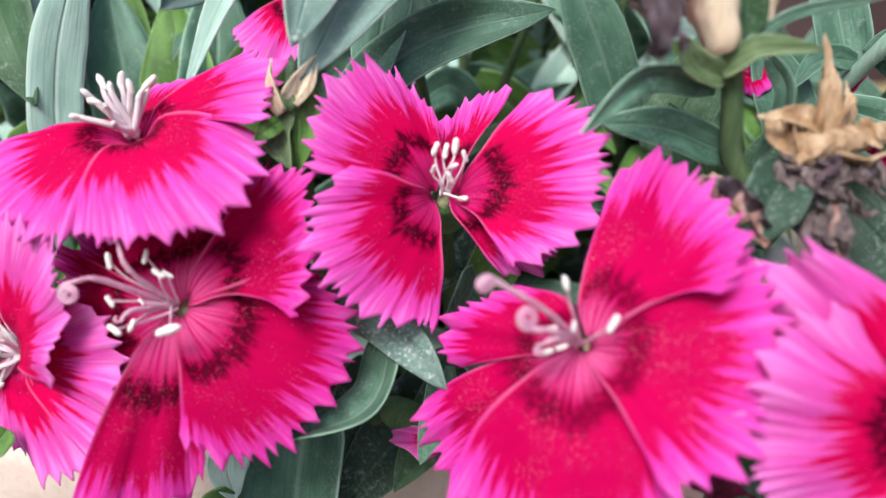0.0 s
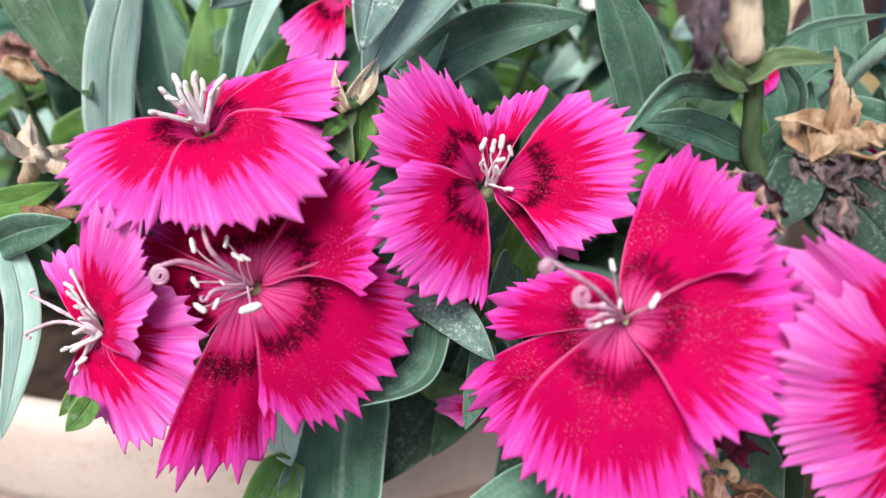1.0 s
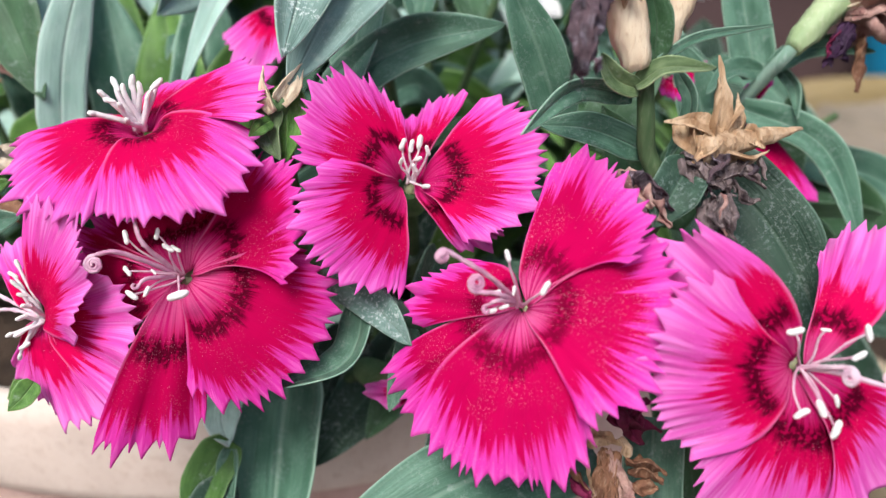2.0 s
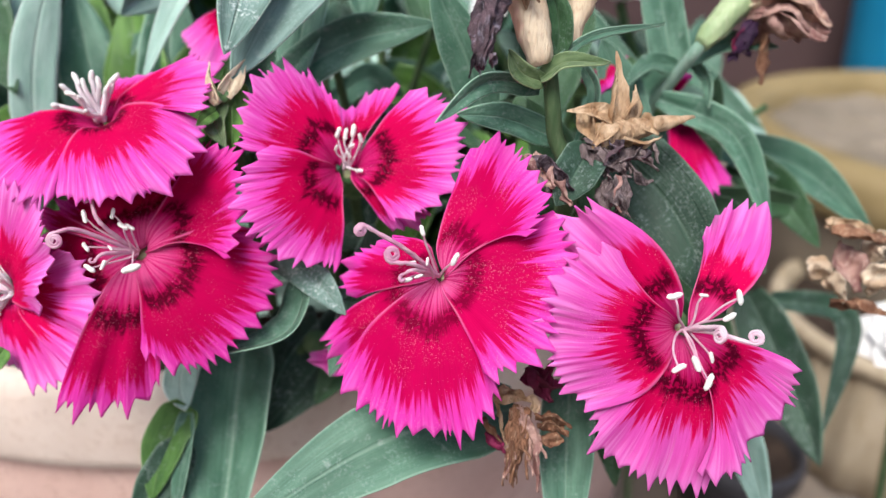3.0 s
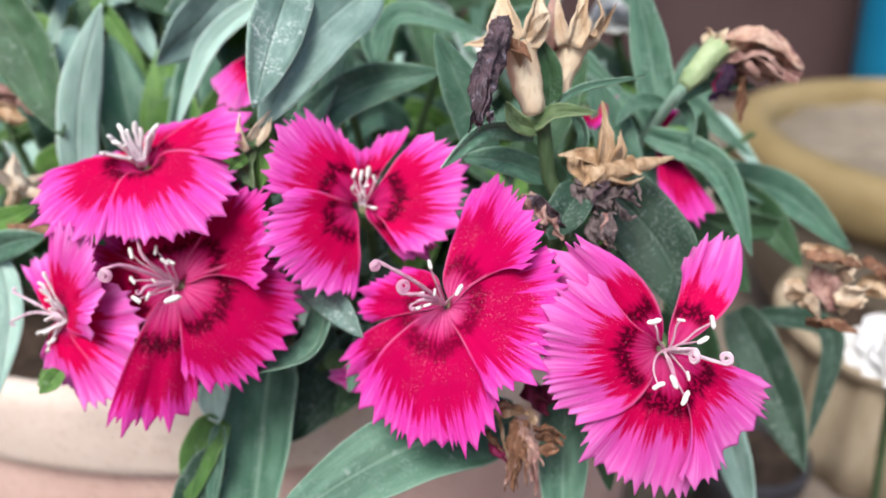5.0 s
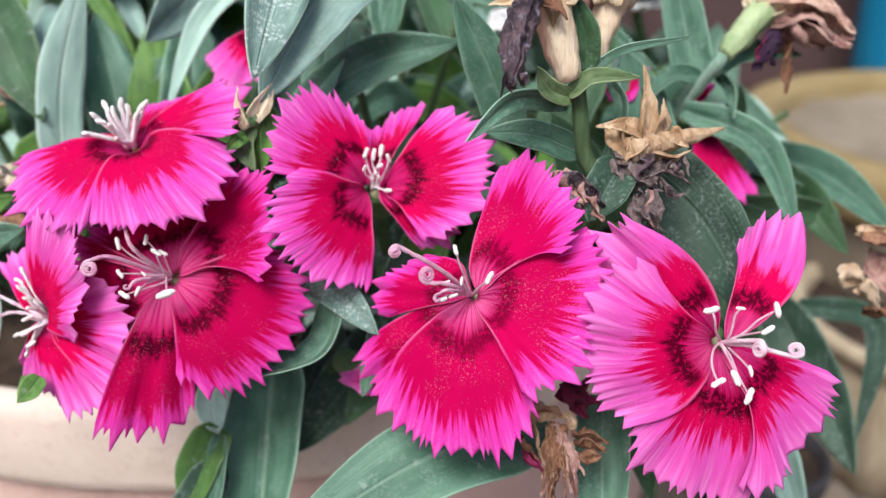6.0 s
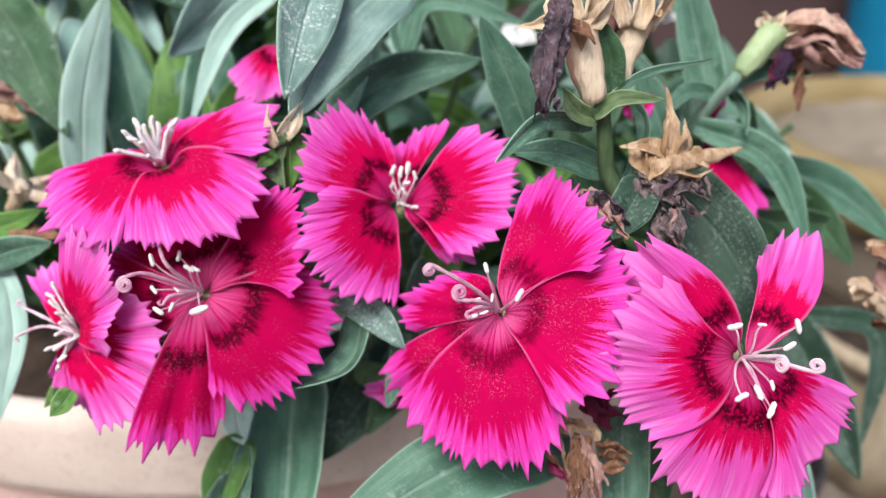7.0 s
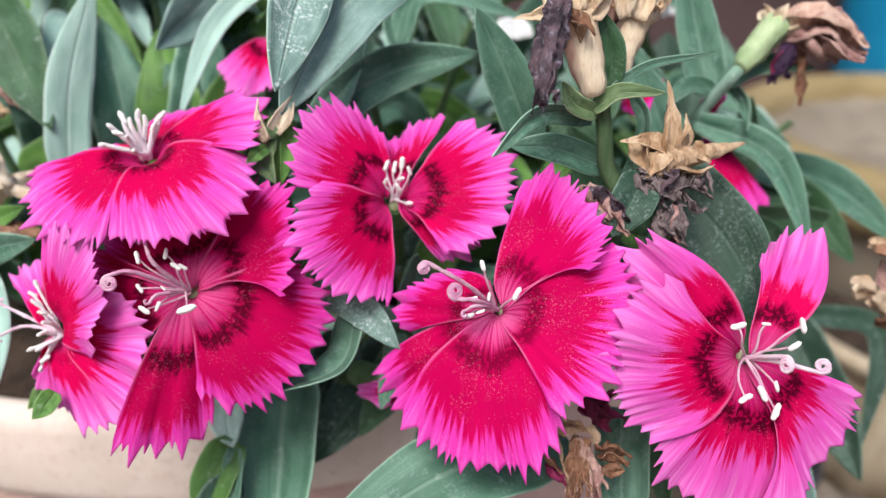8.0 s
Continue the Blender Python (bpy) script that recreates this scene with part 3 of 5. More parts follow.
pink = flower("deep crimson dianthus flower with a pale stamened throat", (-28.8, 69.4, 362.1), (-0.09, -0.84, 0.54), PETAL_CUP, [
        ((-5.5, -0.4, 5.6), 1.9, 0.5, (0.24, -0.45, -0.86)),
        ((-1.8, 0.2, 5.8), 1.7, 0.5, (-0.18, -0.45, -0.88)),
        ((-0.6, -0.2, 4.0), 1.8, 0.5, (0.82, -0.28, -0.51)),
        ((0.2, 0.2, 3.7), 1.5, 0.5, (0.85, -0.25, -0.47)),
        ((-5.1, -2.8, 2.1), 1.5, 0.5, (0.58, -0.38, -0.72)),
        ((-4.3, -4.6, -0.3), 1.9, 0.5, (0.86, -0.25, -0.45)),
        ((-2.5, -4.4, 0.1), 1.6, 0.5, (0.45, 0.40, 0.80)),
        ((1.5, -5.1, 0.0), 2.9, 0.5, (0.95, 0.13, 0.28)),
        ((-2.4, -1.6, 1.3), 1, 0.5, (0.71, -0.33, -0.63)),
    ], [
        ((-5.4, -3.1, 4.8), (-8.6, -3.6, 4.6), -1.05, 2.4),
        ((-2.9, -1.7, 5.3), (-4.4, 0.3, 8.1), 0.55, 1.6),
        ((-2.8, -2.8, 1.0), (-3.7, -4.2, 0.5), 0.4, 0.8),
    ], (-25.0, 105.0, 308.0), 3, filament=FILAMENT_PALE, thick=0.8, throat=1.7, style=STYLE_MAUVE, hole=0.07, deep=1.7)
petal(pink, [(8.4, 6.4, 12.9), (14.5, 5.9, 13.9), (15.7, 3.0, 10.1), (15.8, -0.6, 5.2), (14.7, -3.7, 0.6)], -1, 0.2, (0, -2))
petal(pink, [(16.2, 3.2, 2.7), (20.4, -0.4, -4.3), (16.4, -4.9, -10.7), (9.5, -8.4, -14.7), (1.9, -8.1, -12.2)], 1, 0.15, (0.8, -0.7))
petal(pink, [(3.1, -6.1, -18.2), (0.7, -8.0, -20.9), (-3.2, -9.3, -21.0), (-7.1, -10.4, -20.4), (-10.7, -11.0, -19.1)], 0.8, 0.02, (1.5, 0.9))
petal(pink, [(-10.8, -0.2, -13.5), (-14.6, 3.0, -10.6), (-16.8, 5.9, -6.7), (-17.1, 8.1, -1.9), (-16.4, 10.0, 3.0)], 0.3, 0.08, (0, 0))
petal(pink, [(-17.4, 8.6, 0.0), (-12.8, 12.1, 4.5), (-5.1, 11.6, 7.1), (2.3, 11.8, 10.0), (9.8, 11.7, 12.7)], 0.3, 0.08, (0, 0))
pink = flower("pink and crimson dianthus flower with a brush of white stamens", (-36.1, 83.8, 377.7), (-0.10, -0.42, 0.90), PETAL_ARCH, [
        ((-4.7, -2.2, 2.0), 2.1, 0.3),
        ((-3.5, -1.2, 4.2), 2.2, 0.3),
        ((-2.2, -0.0, 5.4), 2.3, 0.3),
        ((-0.2, 0.6, 5.5), 2.3, 0.3),
        ((2.9, 0.9, 5.2), 2.3, 0.3),
        ((-2.5, -2.0, 3.7), 1.9, 0.3),
        ((-0.9, -0.9, 4.8), 2.0, 0.3),
        ((1.1, -0.3, 5.0), 1.9, 0.3),
        ((-0.1, -3.3, 1.3), 2.0, 0.3),
        ((2.0, -0.2, 4.0), 1.7, 0.3),
        ((-1.0, -2.4, 3.0), 1.9, 0.3),
    ], [], (-34.0, 112.0, 308.0), 4, filament=FILAMENT_WHITE, thick=2.4)
petal(pink, [(-2.5, -14.1, -7.8), (-8.3, -13.6, -8.1), (-14.2, -9.5, -6.5), (-16.9, -2.9, -3.2), (-13.2, 0.7, -0.9)], 1.9, 0.1, (0, -0.6))
petal(pink, [(17.7, -5.4, 0.9), (17.7, -13.2, -3.0), (12.7, -16.6, -5.6), (5.8, -16.9, -7.1), (-2.0, -14.7, -7.4)], 2.4, 0.1, (1, 0))
petal(pink, [(13.9, 5.2, 7.4), (17.4, 2.0, 7.2), (18.8, -2.3, 5.7), (18.1, -5.3, 4.0), (16.7, -7.5, 2.4)], 0.5, 0.15, (1, -1.1))
petal(pink, [(-2.7, 12.6, 2.1), (1.4, 11.5, 2.9), (5.5, 10.3, 3.9), (9.3, 10.0, 5.0), (12.6, 10.5, 6.2)], 0.2, 0.15, (0, 0))
petal(pink, [(-11.4, 5.1, -2.1), (-10.1, 7.3, -1.8), (-8.4, 8.8, -1.4), (-6.2, 9.4, -1.0), (-3.7, 9.3, -0.5)], 0.2, 0.15, (0, 0))
pink = flower("pink dianthus flower seen from its side with long styles", (-49.5, 70.7, 354.6), (-0.75, -0.55, 0.35), PETAL_SIDE, [
        ((-2.2, 1.7, 4.3), 1.8, 0.3),
        ((-3.6, -0.5, -2.3), 1.6, 0.3),
        ((-0.9, -2.1, -3.0), 1.8, 0.3),
        ((0.4, -1.4, 2.8), 1.8, 0.3),
        ((-2.5, 3.8, 6.1), 1.7, 0.3),
        ((-0.5, -1.6, 1.2), 1.8, 0.3),
        ((-1.1, -2.2, -1.0), 1.6, 0.3),
        ((-2.8, 2.7, 5.2), 1.6, 0.3),
        ((-0.4, -0.3, 3.8), 1.6, 0.3),
        ((-2.1, -1.9, -4.9), 1.6, 0.3),
    ], [
        ((-4.6, 3.0, 1.1), (-9.5, 5.3, 2.2), 0.5, 0.7),
        ((-5.2, 2.8, -0.3), (-11.1, 4.8, -3.3), 0.6, 0.8),
    ], (-50.0, 112.0, 308.0), 5, filament=FILAMENT_WHITE, thick=1.5, style=STYLE_PALE)
petal(pink, [(1.3, 2.9, 17.2), (7.9, -1.0, 15.7), (10.4, -3.6, 11.1), (9.5, -4.8, 4.8), (7.3, -5.2, -1.4)], 0.4, 0.12, (0, 0))
petal(pink, [(10.3, 0.1, 7.6), (14.1, -2.3, 4.5), (15.1, -4.4, 0.0), (13.8, -6.0, -5.0), (10.8, -7.0, -10.0)], 0.3, 0.12, (0, 0))
petal(pink, [(10.9, -5.4, -9.6), (8.1, -6.2, -12.5), (4.3, -5.8, -13.1), (1.2, -4.4, -11.1), (-0.9, -2.8, -8.3)], 0.4, 0.12, (0, 0))
petal(pink, [(-1.3, -1.7, -10.6), (-3.6, -0.2, -11.1), (-5.1, 0.9, -10.6), (-5.8, 1.7, -9.4), (-4.5, 1.3, -7.5)], 0, 0.12, (0, 0))
petal(pink, [(-8.8, 8.3, 4.0), (-8.6, 9.2, 5.3), (-7.0, 9.1, 6.3), (-5.1, 8.8, 7.2), (-3.0, 8.1, 7.8)], 0.2, 0.12, (0, 0))
pink = flower("fringed pink and crimson dianthus flower with coiled white styles", (46.9, 54.1, 358.5), (0.01, -0.91, 0.41), PETAL_PINK, [
        ((-2.8, -0.5, 5.6), 2.2, 1.9, (0.97, 0.09, 0.21)),
        ((1.5, 0.8, 4.9), 1.3, 0.3, (0.99, -0.08, -0.12)),
        ((5.4, -0.7, 5.5), 2.1, 0.6, (0.15, -0.45, -0.88)),
        ((3.5, -3.0, 4.0), 1.9, 0.6, (0.88, 0.20, 0.43)),
        ((-2.6, -5.4, -1.9), 2.1, 1.6, (0.88, 0.20, 0.42)),
        ((-0.4, -5.2, -1.4), 2.2, 0.6, (0.39, -0.42, -0.82)),
        ((1.9, -4.0, -1.3), 1.5, 0.4, (0.19, -0.45, -0.87)),
        ((1.0, -6.6, -3.1), 2.3, 1.6, (0.40, 0.41, 0.82)),
    ], [
        ((1.9, -3.4, 2.0), (5.9, -5.7, 1.9), 0.9, 2.0),
        ((0.7, -2.2, 2.0), (1.9, -4.2, 3.4), 1.0, 2.4),
    ], (19.3, 125.8, 308.0), 6, filament=FILAMENT_PALE, thick=0.95, style=STYLE_PALE)
petal(pink, [(-16.9, 5.0, 7.2), (-17.0, 5.8, 9.9), (-16.3, 6.4, 12.4), (-14.5, 6.8, 14.4), (-12.2, 6.8, 15.6)], 0.3, 0.1, (0, 3))
petal(pink, [(-12.5, -4.8, -9.6), (-17.9, -3.6, -4.4), (-19.2, -1.3, 2.9), (-17.1, 1.0, 9.2), (-10.1, 2.4, 11.1)], 0.8, 0.12, (2.2, -1.3))
petal(pink, [(4.5, -6.4, -21.9), (-1.2, -6.4, -20.7), (-6.7, -6.1, -18.7), (-11.3, -5.5, -15.2), (-12.1, -4.0, -9.9)], 0.9, 0.12, (3.4, -1))
petal(pink, [(15.1, 0.1, -4.9), (15.6, -2.1, -10.2), (10.6, -4.7, -13.5), (7.1, -7.4, -17.9), (1.8, -8.4, -17.6)], 0.9, 0.12, (0.5, -2.6))
petal(pink, [(3.7, 9.7, 9.3), (5.4, 11.3, 11.3), (8.1, 11.7, 12.6), (10.7, 11.4, 13.3), (12.9, 9.6, 12.8)], -0.4, 0.15, (-2.4, 3))
pink = flower("blurred pink dianthus flower among the back leaves", (-20.9, 115.8, 389.4), (0.46, -0.63, 0.63), PETAL_PINK, [], [], (-20.0, 140.0, 308.0), 7)
petal(pink, [(1.0, -8.5, -7.9), (-5.4, -10.1, -9.4), (-10.1, -5.5, -4.9)], 0.5)
petal(pink, [(1.6, 6.5, 4.1), (5.8, 4.4, 0.2), (2.7, -1.4, -7.1)], 0.3)
pink = flower("crimson dianthus bloom half hidden by a strap leaf", (57.9, 107.4, 373.8), (-0.01, -0.82, 0.57), PETAL_RED, [], [], (35.0, 152.0, 308.0), 8)
petal(pink, [(10.6, -10.8, -11.9), (4.8, -11.8, -14.3), (-0.7, -7.3, -8.0)], 0.5)
petal(pink, [(4.9, 2.0, 4.3), (2.3, 2.3, 4.8), (-0.5, 1.7, 3.3)], 0.2)
pink = flower("small dark pink bloom deep between the leaves", (43.2, 105.7, 380.4), (-0.01, -0.87, 0.50), PETAL_RED, [], [], (31.7, 144.0, 308.0), 9)
petal(pink, [(6.2, 0.7, 1.8), (1.6, -3.1, -3.9), (-2.1, -1.3, -2.8)], 0.5)
petal(pink, [(-6.6, -3.5, -5.2), (-10.9, -4.7, -5.8), (-11.1, -2.6, -3.8)], 0.2)
pink = flower("pink petal tip peeping out low", (1.1, 75.9, 338.3), (0.62, -0.75, 0.24), PETAL_PINK, [], [], (5.0, 118.0, 308.0), 10)
petal(pink, [(-1.8, -0.3, 3.8), (-7.4, -2.1, 1.9), (-2.9, -2.8, -1.3)], 0.3)


# ---- shoots ----
leafy_stem("downy blue-green leaf tip under the fringed flowers", (4.2, 113.2, 308.0), (3.0, 85.0, 345.0), [
    ((-13.5, 82.1, 356.2), (-4.6, 72.9, 356.3), (1.2, 67.4, 352.5), 5.2, 5, 0.25, LEAF_FROST),
    ((-5.7, 75.6, 355.0), (-8.0, 68.5, 349.7), (-17.4, 64.5, 347.7), 5.6, 45, 0.50, LEAF),
    ((-5.7, 75.8, 355.4), (-6.6, 73.0, 351.9), (-8.0, 70.0, 348.1), 2.6, 20, 0.50, LEAF),
    ((1.0, 77.7, 348.6), (-0.2, 72.4, 344.5), (-2.1, 69.1, 340.1), 3.8, 10, 0.20, LEAF),
], 0.9, (0.0, 0.0, 3.0))
# near-black leaf colour here stands in for the deep shade below the flowers
leafy_stem("broad leaves coloured dark for the shade over the pot rim", (2.0, 122.0, 308.0), (6.0, 108.0, 342.0), [
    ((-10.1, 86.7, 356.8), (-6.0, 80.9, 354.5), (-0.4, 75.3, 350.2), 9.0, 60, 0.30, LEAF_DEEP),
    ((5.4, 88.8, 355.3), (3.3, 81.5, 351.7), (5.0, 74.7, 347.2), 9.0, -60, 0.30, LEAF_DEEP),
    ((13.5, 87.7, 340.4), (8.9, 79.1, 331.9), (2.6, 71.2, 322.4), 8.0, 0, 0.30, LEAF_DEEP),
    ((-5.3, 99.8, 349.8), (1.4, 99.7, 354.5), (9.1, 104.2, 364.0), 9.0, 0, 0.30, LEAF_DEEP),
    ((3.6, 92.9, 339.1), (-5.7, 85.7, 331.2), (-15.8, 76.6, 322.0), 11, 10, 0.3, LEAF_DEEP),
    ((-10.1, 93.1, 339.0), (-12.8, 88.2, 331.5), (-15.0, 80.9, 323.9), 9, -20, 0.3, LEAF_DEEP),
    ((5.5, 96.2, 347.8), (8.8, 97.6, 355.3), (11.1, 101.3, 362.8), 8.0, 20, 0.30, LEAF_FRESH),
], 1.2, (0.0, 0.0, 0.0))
leafy_stem("broad smooth green leaf low in front of the pot", (11.3, 118.3, 308.0), (28.0, 88.0, 335.0), [
    ((27.1, 65.3, 336.7), (7.0, 57.3, 337.4), (-15.2, 48.8, 327.8), 12.5, 8, 0.22, LEAF),
    ((35.6, 67.0, 340.7), (34.6, 60.6, 332.7), (33.3, 47.4, 317.7), 8.2, -10, 0.25, LEAF),
], 1.2, (0.0, 0.0, 3.0))
leafy_stem("green leaves hanging over the pot rim", (-22.0, 112.0, 308.0), (-22.0, 95.0, 345.0), [
    ((-19.2, 85.0, 339.1), (-20.5, 74.1, 326.3), (-21.1, 53.0, 307.0), 14.5, 16, 0.75, LEAF),
    ((-26.2, 81.2, 340.2), (-28.0, 75.4, 334.5), (-26.5, 71.9, 331.1), 5.4, 0, 0.2, LEAF_PALE),
    ((-26.3, 72.4, 331.7), (-29.7, 68.8, 327.1), (-31.4, 63.3, 319.6), 7.0, 12, 0.3, LEAF_GRASS),
    ((-26.3, 71.7, 330.8), (-26.7, 67.4, 325.4), (-27.8, 61.2, 315.7), 3.6, 30, 0.4, LEAF),
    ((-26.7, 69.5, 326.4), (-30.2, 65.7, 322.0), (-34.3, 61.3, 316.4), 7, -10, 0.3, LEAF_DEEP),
    ((5.3, 93.3, 342.0), (0.9, 85.9, 335.8), (-6.4, 78.2, 326.8), 9.0, 10, 0.30, LEAF_DARK_SHADED),
], 1.0, (0.0, 0.0, 3.0))
leafy_stem("upright shoot with broad downy leaves", (-8.0, 125.0, 308.0), (-6.0, 112.0, 402.0), [
    ((-9.8, 96.7, 405.6), (-11.9, 87.6, 398.6), (-14.9, 79.0, 387.9), 8.8, -12, 0.35, LEAF_FROST),
    ((2.7, 99.7, 403.5), (-6.9, 90.8, 396.4), (-14.9, 81.5, 383.9), 11.5, 10, 0.30, LEAF_MIST),
    ((-5.4, 107.2, 395.6), (-7.8, 100.4, 386.5), (-9.1, 91.5, 377.4), 7.5, 20, 0.30, LEAF),
    ((-12.1, 94.6, 378.9), (0.3, 98.7, 385.8), (14.8, 97.6, 389.1), 7.6, -14, 0.35, LEAF),
], 1.2, (0.0, 3.0, 0.0))
leafy_stem("upright green shoot beside a withered flower head", (17.7, 124.1, 308.0), (29.9, 75.5, 387.4), [
    ((22.4, 86.8, 377.0), (18.5, 87.6, 387.3), (13.6, 89.5, 397.4), 7.0, 10, 0.30, LEAF),
    ((28.9, 75.7, 384.3), (21.3, 74.2, 385.4), (14.3, 68.6, 381.5), 3.0, -25, 0.50, LEAF),
    ((32.1, 77.2, 376.5), (24.6, 76.9, 379.7), (17.4, 76.3, 380.4), 4.2, 10, 0.35, LEAF),
    ((31.3, 75.6, 388.9), (36.1, 75.8, 391.7), (45.8, 78.2, 392.8), 1.1, 0, 0.50, LEAF),
    ((28.3, 73.8, 386.2), (31.5, 73.3, 388.7), (37.6, 73.0, 388.6), 2.4, -30, 0.60, LEAF_OLIVE),
    ((29.1, 74.1, 385.6), (25.8, 73.3, 387.2), (24.1, 74.7, 389.8), 2.6, 10, 0.60, LEAF_OLIVE),
    ((30.9, 75.7, 388.9), (30.7, 76.4, 393.8), (28.9, 78.0, 399.0), 3.6, 10, 0.40, LEAF_DARK_SHADED),
], 1.5, (0.0, 0.0, 0.0), via=((34.0, 80.0, 362.5), (31.3, 75.6, 378.2)))
leafy_stem("green leaves filling the gap beside the withered head", (23.5, 130.7, 308.0), (38.0, 84.0, 370.5), [
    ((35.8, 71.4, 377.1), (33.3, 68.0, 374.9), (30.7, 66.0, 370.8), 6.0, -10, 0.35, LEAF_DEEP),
    ((35.8, 80.8, 386.2), (37.0, 77.8, 382.4), (34.1, 76.2, 374.6), 2.2, 30, 0.40, LEAF),
    ((34.5, 87.2, 360.9), (34.5, 90.2, 369.1), (29.9, 94.7, 377.7), 8.0, 10, 0.30, LEAF_DARK_SHADED),
    ((41.2, 89.7, 359.6), (43.1, 92.7, 367.9), (48.2, 96.9, 376.7), 8.0, -10, 0.30, LEAF_DARK_SHADED),
    ((30.0, 97.3, 369.6), (35.0, 100.7, 378.8), (42.5, 106.8, 389.3), 9.0, -15, 0.30, LEAF_DARK_SHADED),
    ((50.7, 97.0, 366.0), (47.9, 102.2, 376.1), (44.1, 106.9, 385.2), 8.0, 15, 0.30, LEAF),
], 1.2, (0.0, 0.0, 0.0))
leafy_stem("deep green leaves at the side of the plant", (31.9, 144.5, 308.0), (62.0, 128.0, 362.0), [
    ((56.6, 99.9, 354.3), (63.3, 104.0, 363.0), (68.0, 111.1, 377.5), 9.0, 10, 0.30, LEAF_DARK_SHADED),
    ((54.4, 107.7, 365.2), (64.4, 109.3, 369.1), (76.4, 106.9, 365.1), 9.0, -10, 0.30, LEAF),
    ((59.6, 101.1, 352.4), (69.4, 100.7, 352.4), (77.0, 94.2, 344.5), 9.0, -10, 0.30, LEAF_DARK_SHADED),
    ((61.8, 94.8, 344.6), (66.1, 88.1, 336.0), (67.0, 79.8, 323.9), 8.0, 10, 0.30, LEAF_DARK_SHADED),
    ((56.9, 89.6, 342.8), (61.0, 81.3, 330.9), (62.7, 70.4, 313.8), 9.0, 0, 0.30, LEAF_DARK_SHADED),
    ((41.8, 81.6, 343.6), (42.9, 74.6, 334.3), (44.8, 65.2, 320.1), 9.0, 20, 0.30, LEAF_DARK_SHADED),
], 1.2, (0.0, 0.0, 0.0))
leafy_stem("large dark downy leaf behind the fringed flower", (24.6, 132.2, 308.0), (46.0, 92.0, 372.0), [
    ((41.6, 82.3, 374.0), (49.7, 74.4, 366.7), (56.6, 65.1, 354.1), 11.5, -8, 0.25, LEAF_DEEP),
], 1.0, (0.0, 0.0, 3.0))
leafy_stem("pale shoot with arching strap leaves and a seed head", (33.6, 148.2, 308.0), (59.0, 98.1, 386.3), [
    ((56.7, 103.9, 380.1), (54.9, 108.8, 389.8), (51.8, 115.2, 404.5), 7.0, 10, 0.30, LEAF),
    ((54.6, 102.8, 375.6), (67.0, 96.6, 370.7), (73.4, 88.9, 355.8), 5.2, -10, 0.40, LEAF),
    ((57.3, 103.4, 381.3), (51.5, 101.6, 381.9), (47.1, 99.0, 378.6), 3.4, 30, 0.40, LEAF),
    ((58.4, 103.5, 381.8), (64.1, 101.9, 385.6), (73.0, 100.3, 385.3), 4.0, -30, 0.40, LEAF),
    ((60.3, 104.5, 381.5), (61.9, 101.1, 379.3), (61.9, 97.8, 375.1), 2.0, 20, 0.40, LEAF),
], 1.5, (0.0, 0.0, 0.0), stem=STEM_PALE)
leafy_stem("blurred strap leaves arching outward", (37.6, 161.5, 308.0), (90.0, 135.0, 365.0), [
    ((72.3, 114.6, 362.3), (88.5, 112.4, 359.1), (102.0, 104.3, 348.5), 8.0, -15, 0.40, LEAF),
    ((75.5, 115.3, 359.5), (83.8, 110.5, 355.0), (91.6, 103.2, 345.5), 8.0, 0, 0.40, LEAF_DARK_SHADED),
    ((88.3, 110.2, 329.6), (103.8, 106.1, 326.5), (95.3, 90.4, 308.9), 5, -10, 0.4, LEAF_DEEP),
    ((83.1, 110.7, 330.5), (88.7, 97.5, 318.1), (91.4, 82.8, 307.1), 11, 10, 0.4, LEAF_DEEP),
    ((72.5, 85.9, 321.3), (72.7, 77.9, 316.5), (73.5, 66.4, 309.6), 7, 10, 0.3, LEAF_MIST),
    ((65.3, 105.1, 354.1), (79.2, 107.5, 353.3), (91.8, 108.6, 351.8), 7.0, 20, 0.40, LEAF_DARK_SHADED),
], 1.1, (0.0, 0.0, 0.0))
leafy_stem("shoot of tall pale leaves behind the flowers", (-75.0, 150.0, 308.0), (-68.0, 140.0, 390.0), [
    ((-59.1, 105.9, 364.7), (-56.2, 108.9, 382.1), (-50.0, 112.7, 399.0), 7.6, 0, 0.06, LEAF_PALE),
    ((-25.5, 120.0, 401.9), (-33.7, 115.1, 393.7), (-40.6, 110.1, 387.7), 9.5, -20, 0.30, LEAF_MIST),
    ((-20.3, 118.4, 399.0), (-30.7, 113.6, 390.9), (-37.1, 104.3, 376.4), 4.2, 25, 0.40, LEAF_PALE),
    ((-78.7, 125.4, 399.8), (-68.9, 116.2, 388.9), (-59.4, 105.4, 374.8), 12.0, 15, 0.30, LEAF_DARK_SHADED),
    ((-61.6, 136.4, 396.3), (-54.8, 132.0, 387.9), (-48.2, 124.9, 374.4), 4.0, 15, 0.30, LEAF_FRESH),
    ((-67.6, 88.1, 357.6), (-64.6, 81.1, 348.4), (-67.2, 73.2, 334.7), 4.6, 10, 0.30, LEAF_PALE),
    ((-54.6, 77.3, 341.6), (-56.5, 75.7, 340.5), (-58.4, 73.7, 338.5), 2.6, 0, 0.30, LEAF_FRESH),
], 1.2, (0.0, 0.0, 0.0))
